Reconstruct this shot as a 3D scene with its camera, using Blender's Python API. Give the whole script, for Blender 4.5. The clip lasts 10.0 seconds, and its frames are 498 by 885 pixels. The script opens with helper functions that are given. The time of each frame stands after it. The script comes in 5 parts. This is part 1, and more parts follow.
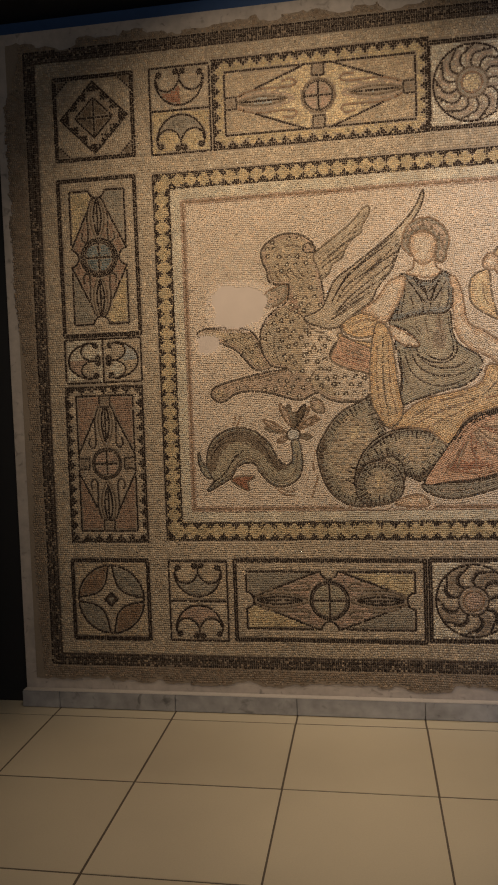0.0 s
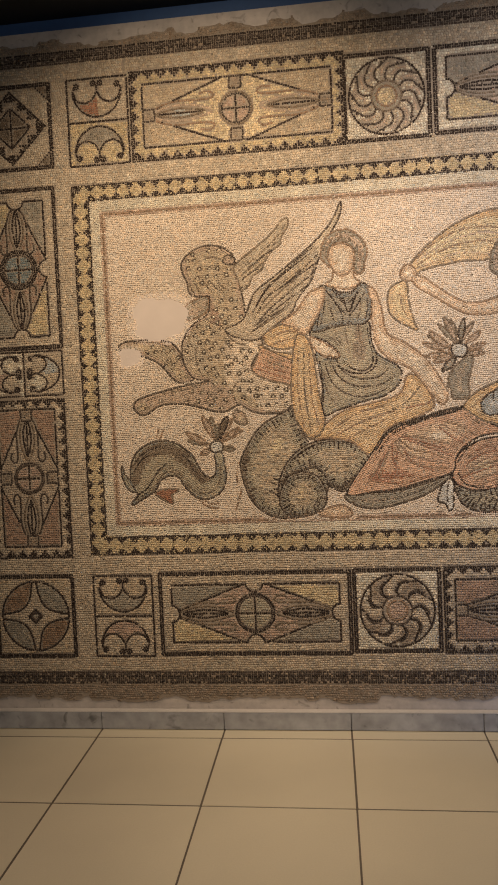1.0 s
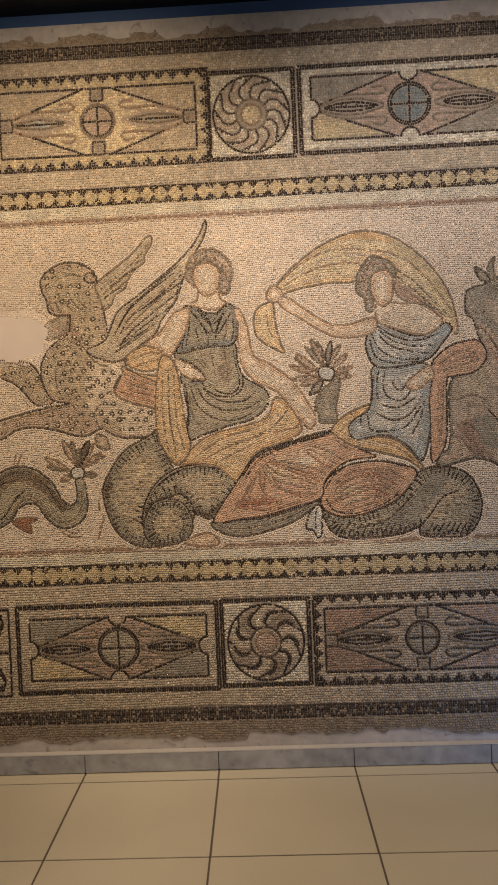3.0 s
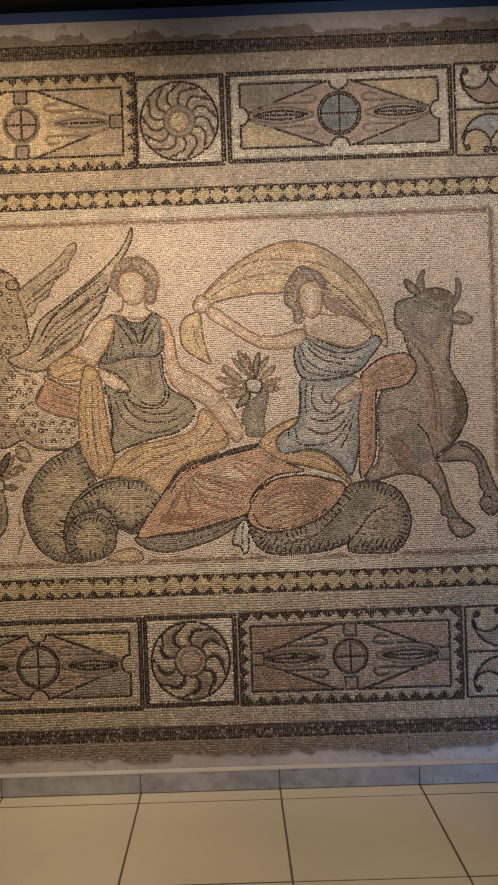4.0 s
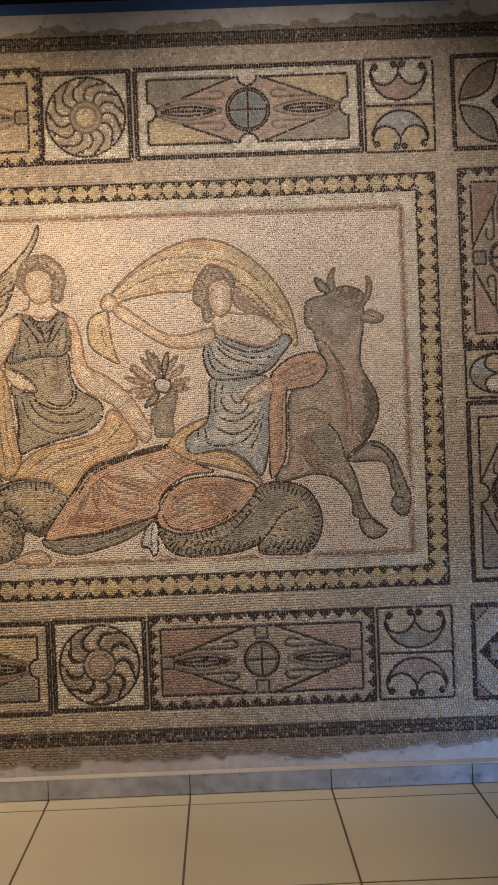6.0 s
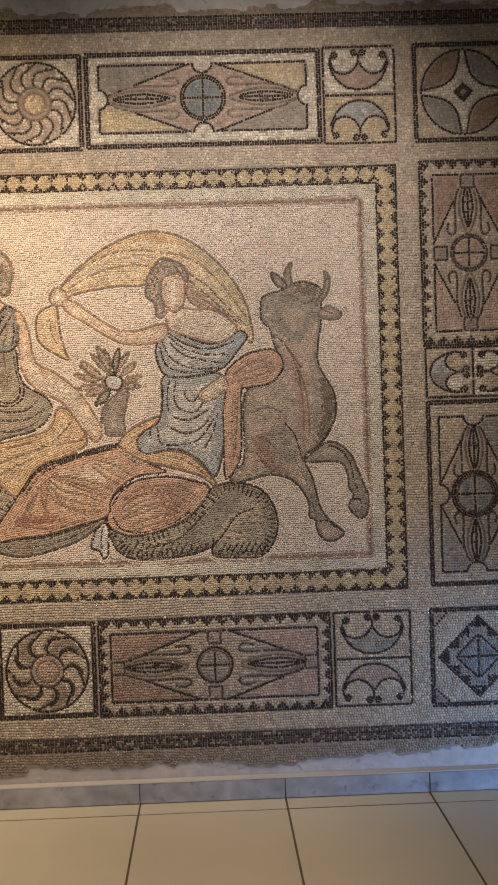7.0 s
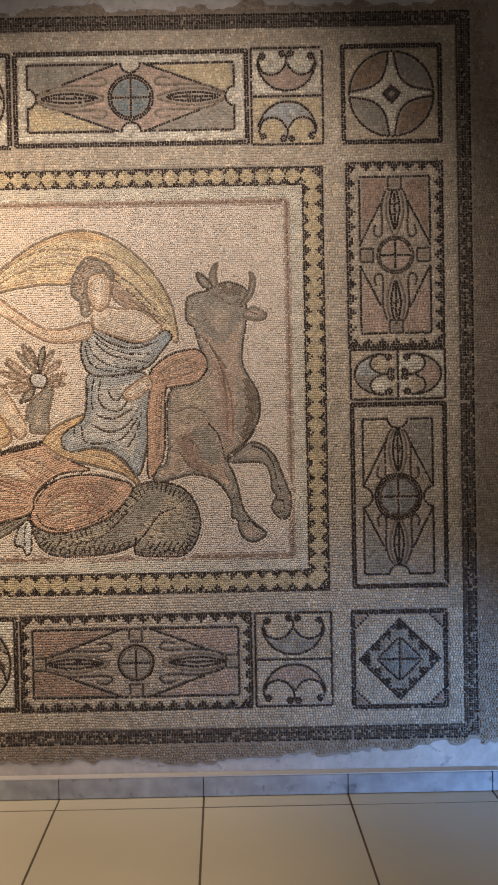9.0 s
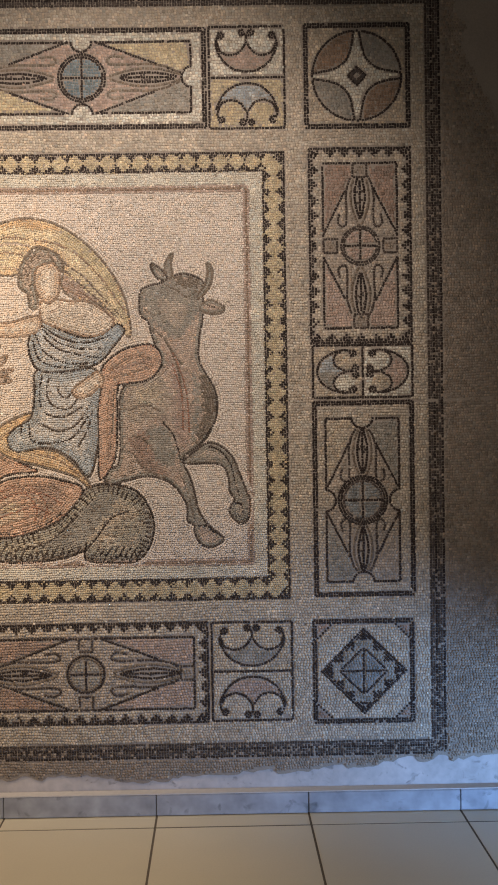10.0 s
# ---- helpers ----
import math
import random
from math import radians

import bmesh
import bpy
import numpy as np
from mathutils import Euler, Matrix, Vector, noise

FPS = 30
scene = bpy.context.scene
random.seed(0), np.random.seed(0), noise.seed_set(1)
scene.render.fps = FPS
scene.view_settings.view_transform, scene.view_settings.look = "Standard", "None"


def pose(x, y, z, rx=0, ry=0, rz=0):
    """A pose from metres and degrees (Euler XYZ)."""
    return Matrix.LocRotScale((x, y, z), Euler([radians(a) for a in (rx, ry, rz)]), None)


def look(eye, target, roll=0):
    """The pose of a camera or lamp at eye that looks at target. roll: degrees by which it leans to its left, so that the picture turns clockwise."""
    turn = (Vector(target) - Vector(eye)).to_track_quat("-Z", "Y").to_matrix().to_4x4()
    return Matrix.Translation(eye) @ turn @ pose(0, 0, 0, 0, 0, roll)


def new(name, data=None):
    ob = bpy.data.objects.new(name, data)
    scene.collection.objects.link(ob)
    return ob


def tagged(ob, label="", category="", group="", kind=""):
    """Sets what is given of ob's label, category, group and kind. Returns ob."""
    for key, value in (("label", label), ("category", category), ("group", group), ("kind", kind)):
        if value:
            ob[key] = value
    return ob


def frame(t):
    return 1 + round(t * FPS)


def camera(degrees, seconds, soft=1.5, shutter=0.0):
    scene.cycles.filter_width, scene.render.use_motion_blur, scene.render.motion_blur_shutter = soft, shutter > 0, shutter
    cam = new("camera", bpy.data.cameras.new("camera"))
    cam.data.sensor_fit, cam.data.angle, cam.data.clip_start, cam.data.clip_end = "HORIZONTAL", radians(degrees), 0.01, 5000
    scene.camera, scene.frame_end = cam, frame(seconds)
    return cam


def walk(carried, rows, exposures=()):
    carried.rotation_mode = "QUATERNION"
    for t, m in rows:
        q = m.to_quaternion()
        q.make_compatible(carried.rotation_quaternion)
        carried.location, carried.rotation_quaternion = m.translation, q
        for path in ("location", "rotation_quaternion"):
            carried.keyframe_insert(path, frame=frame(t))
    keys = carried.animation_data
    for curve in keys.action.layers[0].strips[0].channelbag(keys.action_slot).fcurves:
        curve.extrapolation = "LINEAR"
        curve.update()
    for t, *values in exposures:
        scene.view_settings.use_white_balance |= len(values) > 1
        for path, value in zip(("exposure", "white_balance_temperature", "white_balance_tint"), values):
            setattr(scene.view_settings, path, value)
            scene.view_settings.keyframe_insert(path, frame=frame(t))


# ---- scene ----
cam = camera(33.9, 10.0, soft=1.84)
PATH = [
    (0, (0.238, -0.027, 1.546), (-0.109, 1.939, 1.427), -2.0),
    (0.5, (0.315, -0.011, 1.555), (-0.002, 1.961, 1.442), -2.4),
    (1, (0.428, 0.019, 1.556), (0.168, 1.999, 1.454), -2.6),
    (1.5, (0.535, 0.023, 1.561), (0.311, 2.009, 1.471), -2.6),
    (2, (0.593, 0.04, 1.567), (0.429, 2.032, 1.485), -2.5),
    (2.5, (0.63, 0.119, 1.546), (0.515, 2.114, 1.48), -2.5),
    (3.8, (0.857, 0.259, 1.534), (0.829, 2.259, 1.508), -2.1),
    (4, (0.904, 0.273, 1.538), (0.887, 2.273, 1.514), -2.0),
    (4.5, (1.039, 0.256, 1.55), (0.992, 2.255, 1.526), -2.0),
    (5, (1.145, 0.234, 1.537), (1.091, 2.233, 1.519), -2.0),
    (5.5, (1.197, 0.247, 1.528), (1.163, 2.246, 1.51), -2.2),
    (6, (1.245, 0.32, 1.518), (1.255, 2.32, 1.498), -2.2),
    (6.2, (1.269, 0.353, 1.521), (1.303, 2.352, 1.498), -2.2),
    (7.5, (1.494, 0.429, 1.539), (1.522, 2.428, 1.5), -1.6),
    (8, (1.613, 0.413, 1.528), (1.617, 2.412, 1.495), -1.3),
    (8.5, (1.701, 0.396, 1.537), (1.702, 2.396, 1.497), -1.1),
    (9, (1.764, 0.409, 1.535), (1.769, 2.408, 1.495), -1.1),
    (9.5, (1.829, 0.497, 1.524), (1.846, 2.496, 1.483), -1.0),
    (10, (1.916, 0.582, 1.533), (1.933, 2.582, 1.491), -0.9),
]
EXPO = [(0.0, -0.10), (0.5, 0.33), (1.0, 0.33), (2.5, 0.22), (4.5, 0.19), (6.0, 0.36), (7.5, 0.50), (9.0, 0.58), (10.0, 0.64)]
walk(cam, [(t, look(eye, target, roll)) for t, eye, target, roll in PATH], EXPO)

# ---- light ----
world = bpy.data.worlds.new("world")
world.use_nodes = True
world.node_tree.nodes["Background"].inputs[0].default_value = (0.55, 0.62, 0.8, 1)
world.node_tree.nodes["Background"].inputs[1].default_value = 0.02
scene.world = world


def spot(name, eye, target, watts, colour, angle, blend, size=0.04):
    data = bpy.data.lights.new(name, "SPOT")
    data.energy, data.color, data.spot_size, data.spot_blend, data.shadow_soft_size = watts, colour, radians(angle), blend, size
    ob = new(name, data)
    ob.matrix_world = look(eye, target)
    return ob


def area(name, eye, target, watts, colour, sx, sy):
    data = bpy.data.lights.new(name, "AREA")
    data.shape, data.size, data.size_y, data.energy, data.color = "RECTANGLE", sx, sy, watts, colour
    ob = new(name, data)
    ob.matrix_world = look(eye, target)
    return ob


WARM = (1.0, 0.775, 0.535)
SPOTS = [((-0.1, 1.45, 3.3), (-0.15, 3.8, 2.02), 272, 69, WARM), ((1.45, 1.5, 3.3), (1.44, 3.8, 2.06), 183, 68, (1.0, 0.90, 0.86))]
for eye, target, watts, angle, colour in SPOTS:
    spot("track_spot_light", eye, target, watts, colour, angle, 1.0)
for x, watts, colour in ((-0.45, 96, (1.0, 0.78, 0.57)), (0.8, 100, (1.0, 0.80, 0.61)), (2.0, 31, (1.0, 0.84, 0.68))):
    spot("downlight", (x, 2.65, 3.36), (x, 3.15, 0.0), watts, colour, 52, 1.0, 0.08)
spot("blue_light", (3.9, 2.5, 0.10), (2.5, 3.8, 0.22), 150, (0.22, 0.46, 1.0), 52, 1.0, 0.1)
area("hall_light", (0.8, -1.6, 3.3), (0.8, 1.0, 0.0), 41, (0.98, 0.94, 0.94), 3.0, 1.0)


# ---- materials ----
def material(name, base, rough=0.6, metal=0.0, grain=40.0, amount=0.12, stain=1.6, bump=0.1, bump_scale=120.0, depth=0.002, object_vary=0.0):
    mat = bpy.data.materials.new(name)
    mat.use_nodes = True
    nt = mat.node_tree
    nd, ln = nt.nodes, nt.links
    b = nd["Principled BSDF"]
    b.inputs["Roughness"].default_value, b.inputs["Metallic"].default_value = rough, metal
    tc = nd.new("ShaderNodeTexCoord")
    geo = nd.new("ShaderNodeNewGeometry")
    fine, wide = nd.new("ShaderNodeTexNoise"), nd.new("ShaderNodeTexNoise")
    fine.inputs["Scale"].default_value, fine.inputs["Detail"].default_value = grain, 5
    wide.inputs["Scale"].default_value, wide.inputs["Detail"].default_value = stain, 4
    ln.new(geo.outputs["Position"], fine.inputs["Vector"])
    ln.new(geo.outputs["Position"], wide.inputs["Vector"])
    add = nd.new("ShaderNodeMath")
    add.operation = "ADD"
    ln.new(fine.outputs["Fac"], add.inputs[0])
    ln.new(wide.outputs["Fac"], add.inputs[1])
    ramp = nd.new("ShaderNodeMapRange")
    ramp.inputs["From Min"].default_value, ramp.inputs["From Max"].default_value = 0.6, 1.4
    ramp.inputs["To Min"].default_value, ramp.inputs["To Max"].default_value = 1 - amount, 1 + amount
    ln.new(add.outputs[0], ramp.inputs["Value"])
    scale = nd.new("ShaderNodeVectorMath")
    scale.operation = "SCALE"
    scale.inputs[0].default_value = base
    fac = ramp.outputs["Result"]
    if object_vary:
        info = nd.new("ShaderNodeObjectInfo")
        r2 = nd.new("ShaderNodeMapRange")
        r2.inputs["To Min"].default_value, r2.inputs["To Max"].default_value = 1 - object_vary, 1 + object_vary
        ln.new(info.outputs["Random"], r2.inputs["Value"])
        mul = nd.new("ShaderNodeMath")
        mul.operation = "MULTIPLY"
        ln.new(fac, mul.inputs[0])
        ln.new(r2.outputs["Result"], mul.inputs[1])
        fac = mul.outputs[0]
    ln.new(fac, scale.inputs["Scale"])
    ln.new(scale.outputs[0], b.inputs["Base Color"])
    if bump:
        bn = nd.new("ShaderNodeTexNoise")
        bn.inputs["Scale"].default_value, bn.inputs["Detail"].default_value = bump_scale, 6
        ln.new(geo.outputs["Position"], bn.inputs["Vector"])
        bp = nd.new("ShaderNodeBump")
        bp.inputs["Strength"].default_value, bp.inputs["Distance"].default_value = bump, depth
        ln.new(bn.outputs["Fac"], bp.inputs["Height"])
        ln.new(bp.outputs["Normal"], b.inputs["Normal"])
    return mat


def stone_material():
    """Tesserae: the stone's own colour lies on each piece; grain and a little polish on top."""
    mat = material("tessera_stone", (1, 1, 1), 0.58, 0, 260.0, 0.14, 2.2, 0.5, 500.0, 0.0012)
    nt = mat.node_tree
    nd, ln = nt.nodes, nt.links
    at = nd.new("ShaderNodeAttribute")
    at.attribute_name = "stone"
    nd["Principled BSDF"].inputs["Specular IOR Level"].default_value = 0.3
    sc = [n for n in nd if n.type == "VECT_MATH"][0]
    ln.new(at.outputs["Color"], sc.inputs[0])
    return mat


def flecked(mat, scale, low, high, dark):
    """Small dark chips and scuffs over a material's colour."""
    nd, ln = mat.node_tree.nodes, mat.node_tree.links
    b = nd["Principled BSDF"]
    colour = b.inputs["Base Color"].links[0].from_socket
    geo = nd.new("ShaderNodeNewGeometry")
    n1 = nd.new("ShaderNodeTexNoise")
    n1.inputs["Scale"].default_value, n1.inputs["Detail"].default_value, n1.inputs["Distortion"].default_value = scale, 7, 0.8
    ln.new(geo.outputs["Position"], n1.inputs["Vector"])
    ramp = nd.new("ShaderNodeMapRange")
    ramp.inputs["From Min"].default_value, ramp.inputs["From Max"].default_value = low, high
    ramp.inputs["To Min"].default_value, ramp.inputs["To Max"].default_value = 1.0, dark
    ln.new(n1.outputs["Fac"], ramp.inputs["Value"])
    sc = nd.new("ShaderNodeVectorMath")
    sc.operation = "SCALE"
    ln.new(colour, sc.inputs[0])
    ln.new(ramp.outputs["Result"], sc.inputs["Scale"])
    ln.new(sc.outputs[0], b.inputs["Base Color"])


M_STONE = stone_material()
M_MORTAR = material("lime_mortar", (0.28, 0.225, 0.17), 0.9, 0, 180, 0.2, 3.0, 0.6, 300, 0.002)
M_PLASTER = material("white_plaster", (0.47, 0.415, 0.37), 0.85, 0, 30, 0.22, 4.5, 0.25, 60, 0.003)
M_FILL = material("pale_repair_plaster", (0.54, 0.455, 0.395), 0.85, 0, 12, 0.06, 3.0, 0.15, 40, 0.003)
# paler than the marble: the skirting's lit top face, put into the colour
M_TOP_HIGHLIGHT = material("skirting_top_highlight", (0.57, 0.52, 0.47), 0.7, 0, 60, 0.1, 5.0, 0.2, 90, 0.001)
M_SKIRT = material("grey_marble", (0.35, 0.345, 0.35), 0.26, 0, 16, 0.32, 4.0, 0.05, 80, 0.001, 0.06)
M_TILE = material("beige_porcelain", (0.655, 0.57, 0.41), 0.30, 0, 160, 0.06, 2.6, 0.04, 260, 0.0008, 0.025)
M_GROUT = material("brown_grout", (0.13, 0.10, 0.07), 0.9, 0, 120, 0.2, 3.0, 0.3, 200, 0.001)
M_NAVY = material("navy_paint", (0.033, 0.085, 0.215), 0.6, 0, 30, 0.1, 2.0, 0.1, 90, 0.001)
M_BLACK = material("black_paint", (0.012, 0.012, 0.014), 0.7, 0, 30, 0.1, 2.0, 0.1, 90, 0.001)
M_DARKWALL = material("dark_grey_paint", (0.05, 0.05, 0.055), 0.8, 0, 30, 0.1, 1.0, 0.1, 90, 0.001)


flecked(M_PLASTER, 22.0, 0.60, 0.72, 0.55)
flecked(M_SKIRT, 14.0, 0.60, 0.74, 0.5)


# ---- building helpers ----
def part(name, bm, mat, parent=None, label=""):
    me = bpy.data.meshes.new(name)
    bm.to_mesh(me)
    bm.free()
    me.materials.append(mat)
    ob = new(name, me)
    if parent:
        ob.parent = parent
    if label:
        ob["label"] = label
    return ob


def box(bm, x0, y0, z0, x1, y1, z1, bevel=0.0):
    made = bmesh.ops.create_cube(bm, size=1)["verts"]
    for v in made:
        v.co = Vector(((x0 + x1) / 2 + v.co.x * (x1 - x0), (y0 + y1) / 2 + v.co.y * (y1 - y0), (z0 + z1) / 2 + v.co.z * (z1 - z0)))
    if bevel:
        bmesh.ops.bevel(bm, geom=list({e for v in made for e in v.link_edges}), offset=bevel, segments=2, affect="EDGES")


def solid(name, dims, mat, label, category, bevel=0.0):
    bm = bmesh.new()
    box(bm, *dims, bevel)
    return tagged(part(name, bm, mat), label, category, kind="structure")


# ---- the room ----
YW = 3.808                       # face of the mosaic
X0, X1, Y0, Y1, TOP = -3.84, 4.56, -3.6, 5.2, 3.41
PANEL_L, PANEL_TOP = -1.64, 3.335
solid("wall_display", (PANEL_L, YW + 0.006, 0.0, X1, YW + 0.17, PANEL_TOP), M_PLASTER, "white plastered display wall that carries the mosaic", "wall", 0.004)
# added black sheet: the darkness of the unlit room on the left, as colour
solid("dark_space_sheet", (X0, YW + 0.04, 0.0, PANEL_L - 0.002, YW + 0.17, PANEL_TOP), M_BLACK, "black sheet standing in for the unlit room beside the display wall", "wall")
solid("wall_upper", (X0, YW + 0.06, PANEL_TOP, X1, YW + 0.17, TOP), M_NAVY, "dark blue painted strip above the display wall", "wall")
solid("wall_north", (X0, Y1, 0, X1, Y1 + 0.15, TOP), M_DARKWALL, "dark wall in the unlit space beyond", "wall")
solid("wall_south", (X0, Y0 - 0.15, 0, X1, Y0, TOP), M_DARKWALL, "dark grey painted wall of the gallery", "wall")
solid("wall_west", (X0 - 0.15, Y0 - 0.15, 0, X0, Y1 + 0.15, TOP), M_BLACK, "black painted side wall of the gallery", "wall")
solid("wall_east", (X1, Y0 - 0.15, 0, X1 + 0.15, Y1 + 0.15, TOP), M_DARKWALL, "dark grey painted side wall of the gallery", "wall")
solid("ceiling", (X0 - 0.15, Y0 - 0.15, TOP, X1 + 0.15, Y1 + 0.15, TOP + 0.12), M_BLACK, "black painted gallery ceiling", "ceiling")

# ---- the mosaic: drawing ----
S = 0.0088                       # side of a tessera
RES = 0.002
MX0, MZ0, MX1, MZ1 = -1.66, 0.08, 3.3, 3.36
NX, NZ = int((MX1 - MX0) / RES), int((MZ1 - MZ0) / RES)
STONES = {
    "buff": (0.45, 0.365, 0.265), "field": (0.62, 0.51, 0.40), "cream": (0.57, 0.50, 0.385), "pale": (0.50, 0.46, 0.40),
    "black": (0.030, 0.018, 0.012), "dark": (0.062, 0.043, 0.031), "umber": (0.17, 0.125, 0.085), "brown": (0.25, 0.16, 0.10),
    "rust": (0.29, 0.14, 0.085), "coral": (0.51, 0.325, 0.215), "pink": (0.39, 0.275, 0.205), "tan": (0.45, 0.355, 0.245),
    "gold": (0.545, 0.365, 0.195), "straw": (0.585, 0.428, 0.258), "barley": (0.49, 0.385, 0.23), "wheat": (0.58, 0.46, 0.29), "steel": (0.165, 0.19, 0.185), "olive": (0.32, 0.275, 0.20), "moss": (0.37, 0.31, 0.22),
    "grey": (0.28, 0.242, 0.187), "blue": (0.35, 0.35, 0.325), "slate": (0.21, 0.205, 0.185), "taupe": (0.43, 0.32, 0.235),
    "skin": (0.54, 0.39, 0.265), "paleskin": (0.60, 0.49, 0.37), "char": (0.080, 0.058, 0.045), "dust": (0.28, 0.215, 0.155), "clay": (0.31, 0.205, 0.145), "sand": (0.38, 0.30, 0.22),
}
NAMES = list(STONES)
INDEX = {n: i for i, n in enumerate(NAMES)}
taken = np.zeros((NZ, NX), bool)       # already set with tesserae
claimed = np.zeros((NZ, NX), bool)     # covered by a form in front
ground = np.full((NZ, NX), INDEX["buff"], np.uint8)
owner = np.zeros((NZ, NX), np.int16)    # which motif a place belongs to
MOTIFS = [None]                        # name, label, part that it lies in
now = [0]
pieces = []                            # x, z, angle, half width, half height, stone
GX = MX0 + (np.arange(NX) + 0.5) * RES
GZ = MZ0 + (np.arange(NZ) + 0.5) * RES
rng = np.random.default_rng(7)


def curve(pts, closed=False, n=8):
    """A smooth curve through pts."""
    p = [np.array(q, float) for q in pts]
    m = len(p)
    if m < 3:
        return p
    out = []
    for i in range(m if closed else m - 1):
        if closed:
            a, b, c, d = p[i - 1], p[i], p[(i + 1) % m], p[(i + 2) % m]
        else:
            a, b, c, d = p[max(i - 1, 0)], p[i], p[i + 1], p[min(i + 2, m - 1)]
        for k in range(n):
            t = k / n
            out.append(0.5 * (2 * b + (c - a) * t + (2 * a - 5 * b + 4 * c - d) * t * t + (3 * b - a - 3 * c + d) * t ** 3))
    if not closed:
        out.append(p[-1])
    return out


def inside(poly):
    """The grid cells within a polygon: a window and its mask."""
    q = np.array(poly)
    i0, i1 = np.searchsorted(GX, [q[:, 0].min(), q[:, 0].max()])
    k0, k1 = np.searchsorted(GZ, [q[:, 1].min(), q[:, 1].max()])
    xs, zs = GX[i0:i1][None, :], GZ[k0:k1][:, None]
    m = np.zeros((k1 - k0, i1 - i0), bool)
    for (xa, za), (xb, zb) in zip(q, np.roll(q, -1, 0)):
        if za != zb:
            m ^= ((za > zs) != (zb > zs)) & (xs < (xb - xa) * (zs - za) / (zb - za) + xa)
    return (slice(k0, k1), slice(i0, i1)), m


def motif(name, label, part_name, poly=None):
    """What is laid from here on belongs to this motif; with a polygon its ground does so too."""
    MOTIFS.append((name, label, part_name))
    now[0] = len(MOTIFS) - 1
    if poly is not None:
        w, m = inside(poly)
        owner[w][m & ~claimed[w]] = now[0]


def plain():
    now[0] = 0


def paint(poly, stone):
    w, m = inside(poly)
    ground[w][m] = INDEX[stone]


def rect(x0, z0, x1, z1):
    return [(x0, z0), (x1, z0), (x1, z1), (x0, z1)]


def circle(cx, cz, r, n=40, rz=None, a0=0.0, a1=2 * math.pi):
    return [(cx + r * math.cos(a0 + (a1 - a0) * i / n), cz + (rz or r) * math.sin(a0 + (a1 - a0) * i / n)) for i in range(n + (a1 - a0 < 6.28))]


def lay(x, z, ang, stone, w=S, h=S, force=False):
    """Set one tessera where there is room; with no stone named it takes that of the ground."""
    i, k = int((x - MX0) / RES), int((z - MZ0) / RES)
    if not (2 < i < NX - 3 and 2 < k < NZ - 3) or claimed[k, i] or (taken[k, i] and not force):
        return
    pieces.append((x, z, ang, w * 0.49, h * 0.49, ground[k, i] if stone is None else INDEX[stone], now[0]))
    r = 1 if S < 0.0095 else 2
    taken[k - r:k + r + 1, i - r:i + r + 1] = True


def stroke(pts, stone, closed=False, width=1.0, full=1.0):
    """A row of tesserae along a line."""
    p = np.array(list(pts) + ([pts[0]] if closed else []), float)
    seg = np.hypot(*np.diff(p, axis=0).T)
    s = np.concatenate([[0], np.cumsum(seg)])
    n = max(1, int(round(s[-1] / S)))
    at = (np.arange(n) + 0.5) * s[-1] / n
    xs, zs = np.interp(at, s, p[:, 0]), np.interp(at, s, p[:, 1])
    idx = np.clip(np.searchsorted(s, at) - 1, 0, len(seg) - 1)
    dirs = np.diff(p, axis=0)[idx]
    for x, z, (dx, dz) in zip(xs, zs, dirs):
        lay(x + rng.normal(0, 0.0006), z + rng.normal(0, 0.0006), math.atan2(dz, dx) + rng.normal(0, 0.06), stone, s[-1] / n * full * rng.uniform(0.82, 1.0), S * width * rng.uniform(0.85, 1.0))


def outline(x0, z0, x1, z1, stone, rows=1):
    for k in range(rows):
        d = (k + 0.5) * S
        stroke([(x0 + d, z0 + d), (x1 - d, z0 + d)], stone)
        stroke([(x0 + d, z1 - d), (x1 - d, z1 - d)], stone)
        stroke([(x0 + d, z0 + d), (x0 + d, z1 - d)], stone)
        stroke([(x1 - d, z0 + d), (x1 - d, z1 - d)], stone)


def steps(p, q, inward, stone="black", pitch=0.0635, rows=((-2, -1, 0, 1, 2), (-1, 0, 1), (0,)), line=1, within=None, shift=0.0):
    """A line with stepped triangles that point inward."""
    p, q, n = np.array(p, float), np.array(q, float), np.array(inward, float)
    length = np.hypot(*(q - p))
    d = (q - p) / length
    ang = math.atan2(d[1], d[0])
    for k in range(line if not within else 0):
        stroke([p + n * S * (k + 0.5), q + n * S * (k + 0.5)], stone)
    count = max(1, round(length / pitch))
    for i in range(count):
        c = p + d * (i + 0.5) * length / count
        if within and not within[0] < np.dot(c, np.abs(d)) < within[1]:
            continue
        c = c + n * shift
        for k, row in enumerate(rows):
            for o in row:
                if rng.random() < 0.95:
                    x, z = c + d * o * S + n * S * (k + line + 0.5) + rng.normal(0, 0.0008, 2)
                    lay(x, z, ang + rng.normal(0, 0.08), stone, S * rng.uniform(0.85, 1), S * rng.uniform(0.85, 1))


def stepped_frame(x0, z0, x1, z1, pitch=0.0635, inward=1, line=1, rows=((-2, -1, 0, 1, 2), (-1, 0, 1), (0,))):
    s = inward
    steps((x0, z0), (x1, z0), (0, s), pitch=pitch, line=line, rows=rows)
    steps((x0, z1), (x1, z1), (0, -s), pitch=pitch, line=line, rows=rows)
    steps((x0, z0), (x0, z1), (s, 0), pitch=pitch, line=line, rows=rows)
    steps((x1, z0), (x1, z1), (-s, 0), pitch=pitch, line=line, rows=rows)


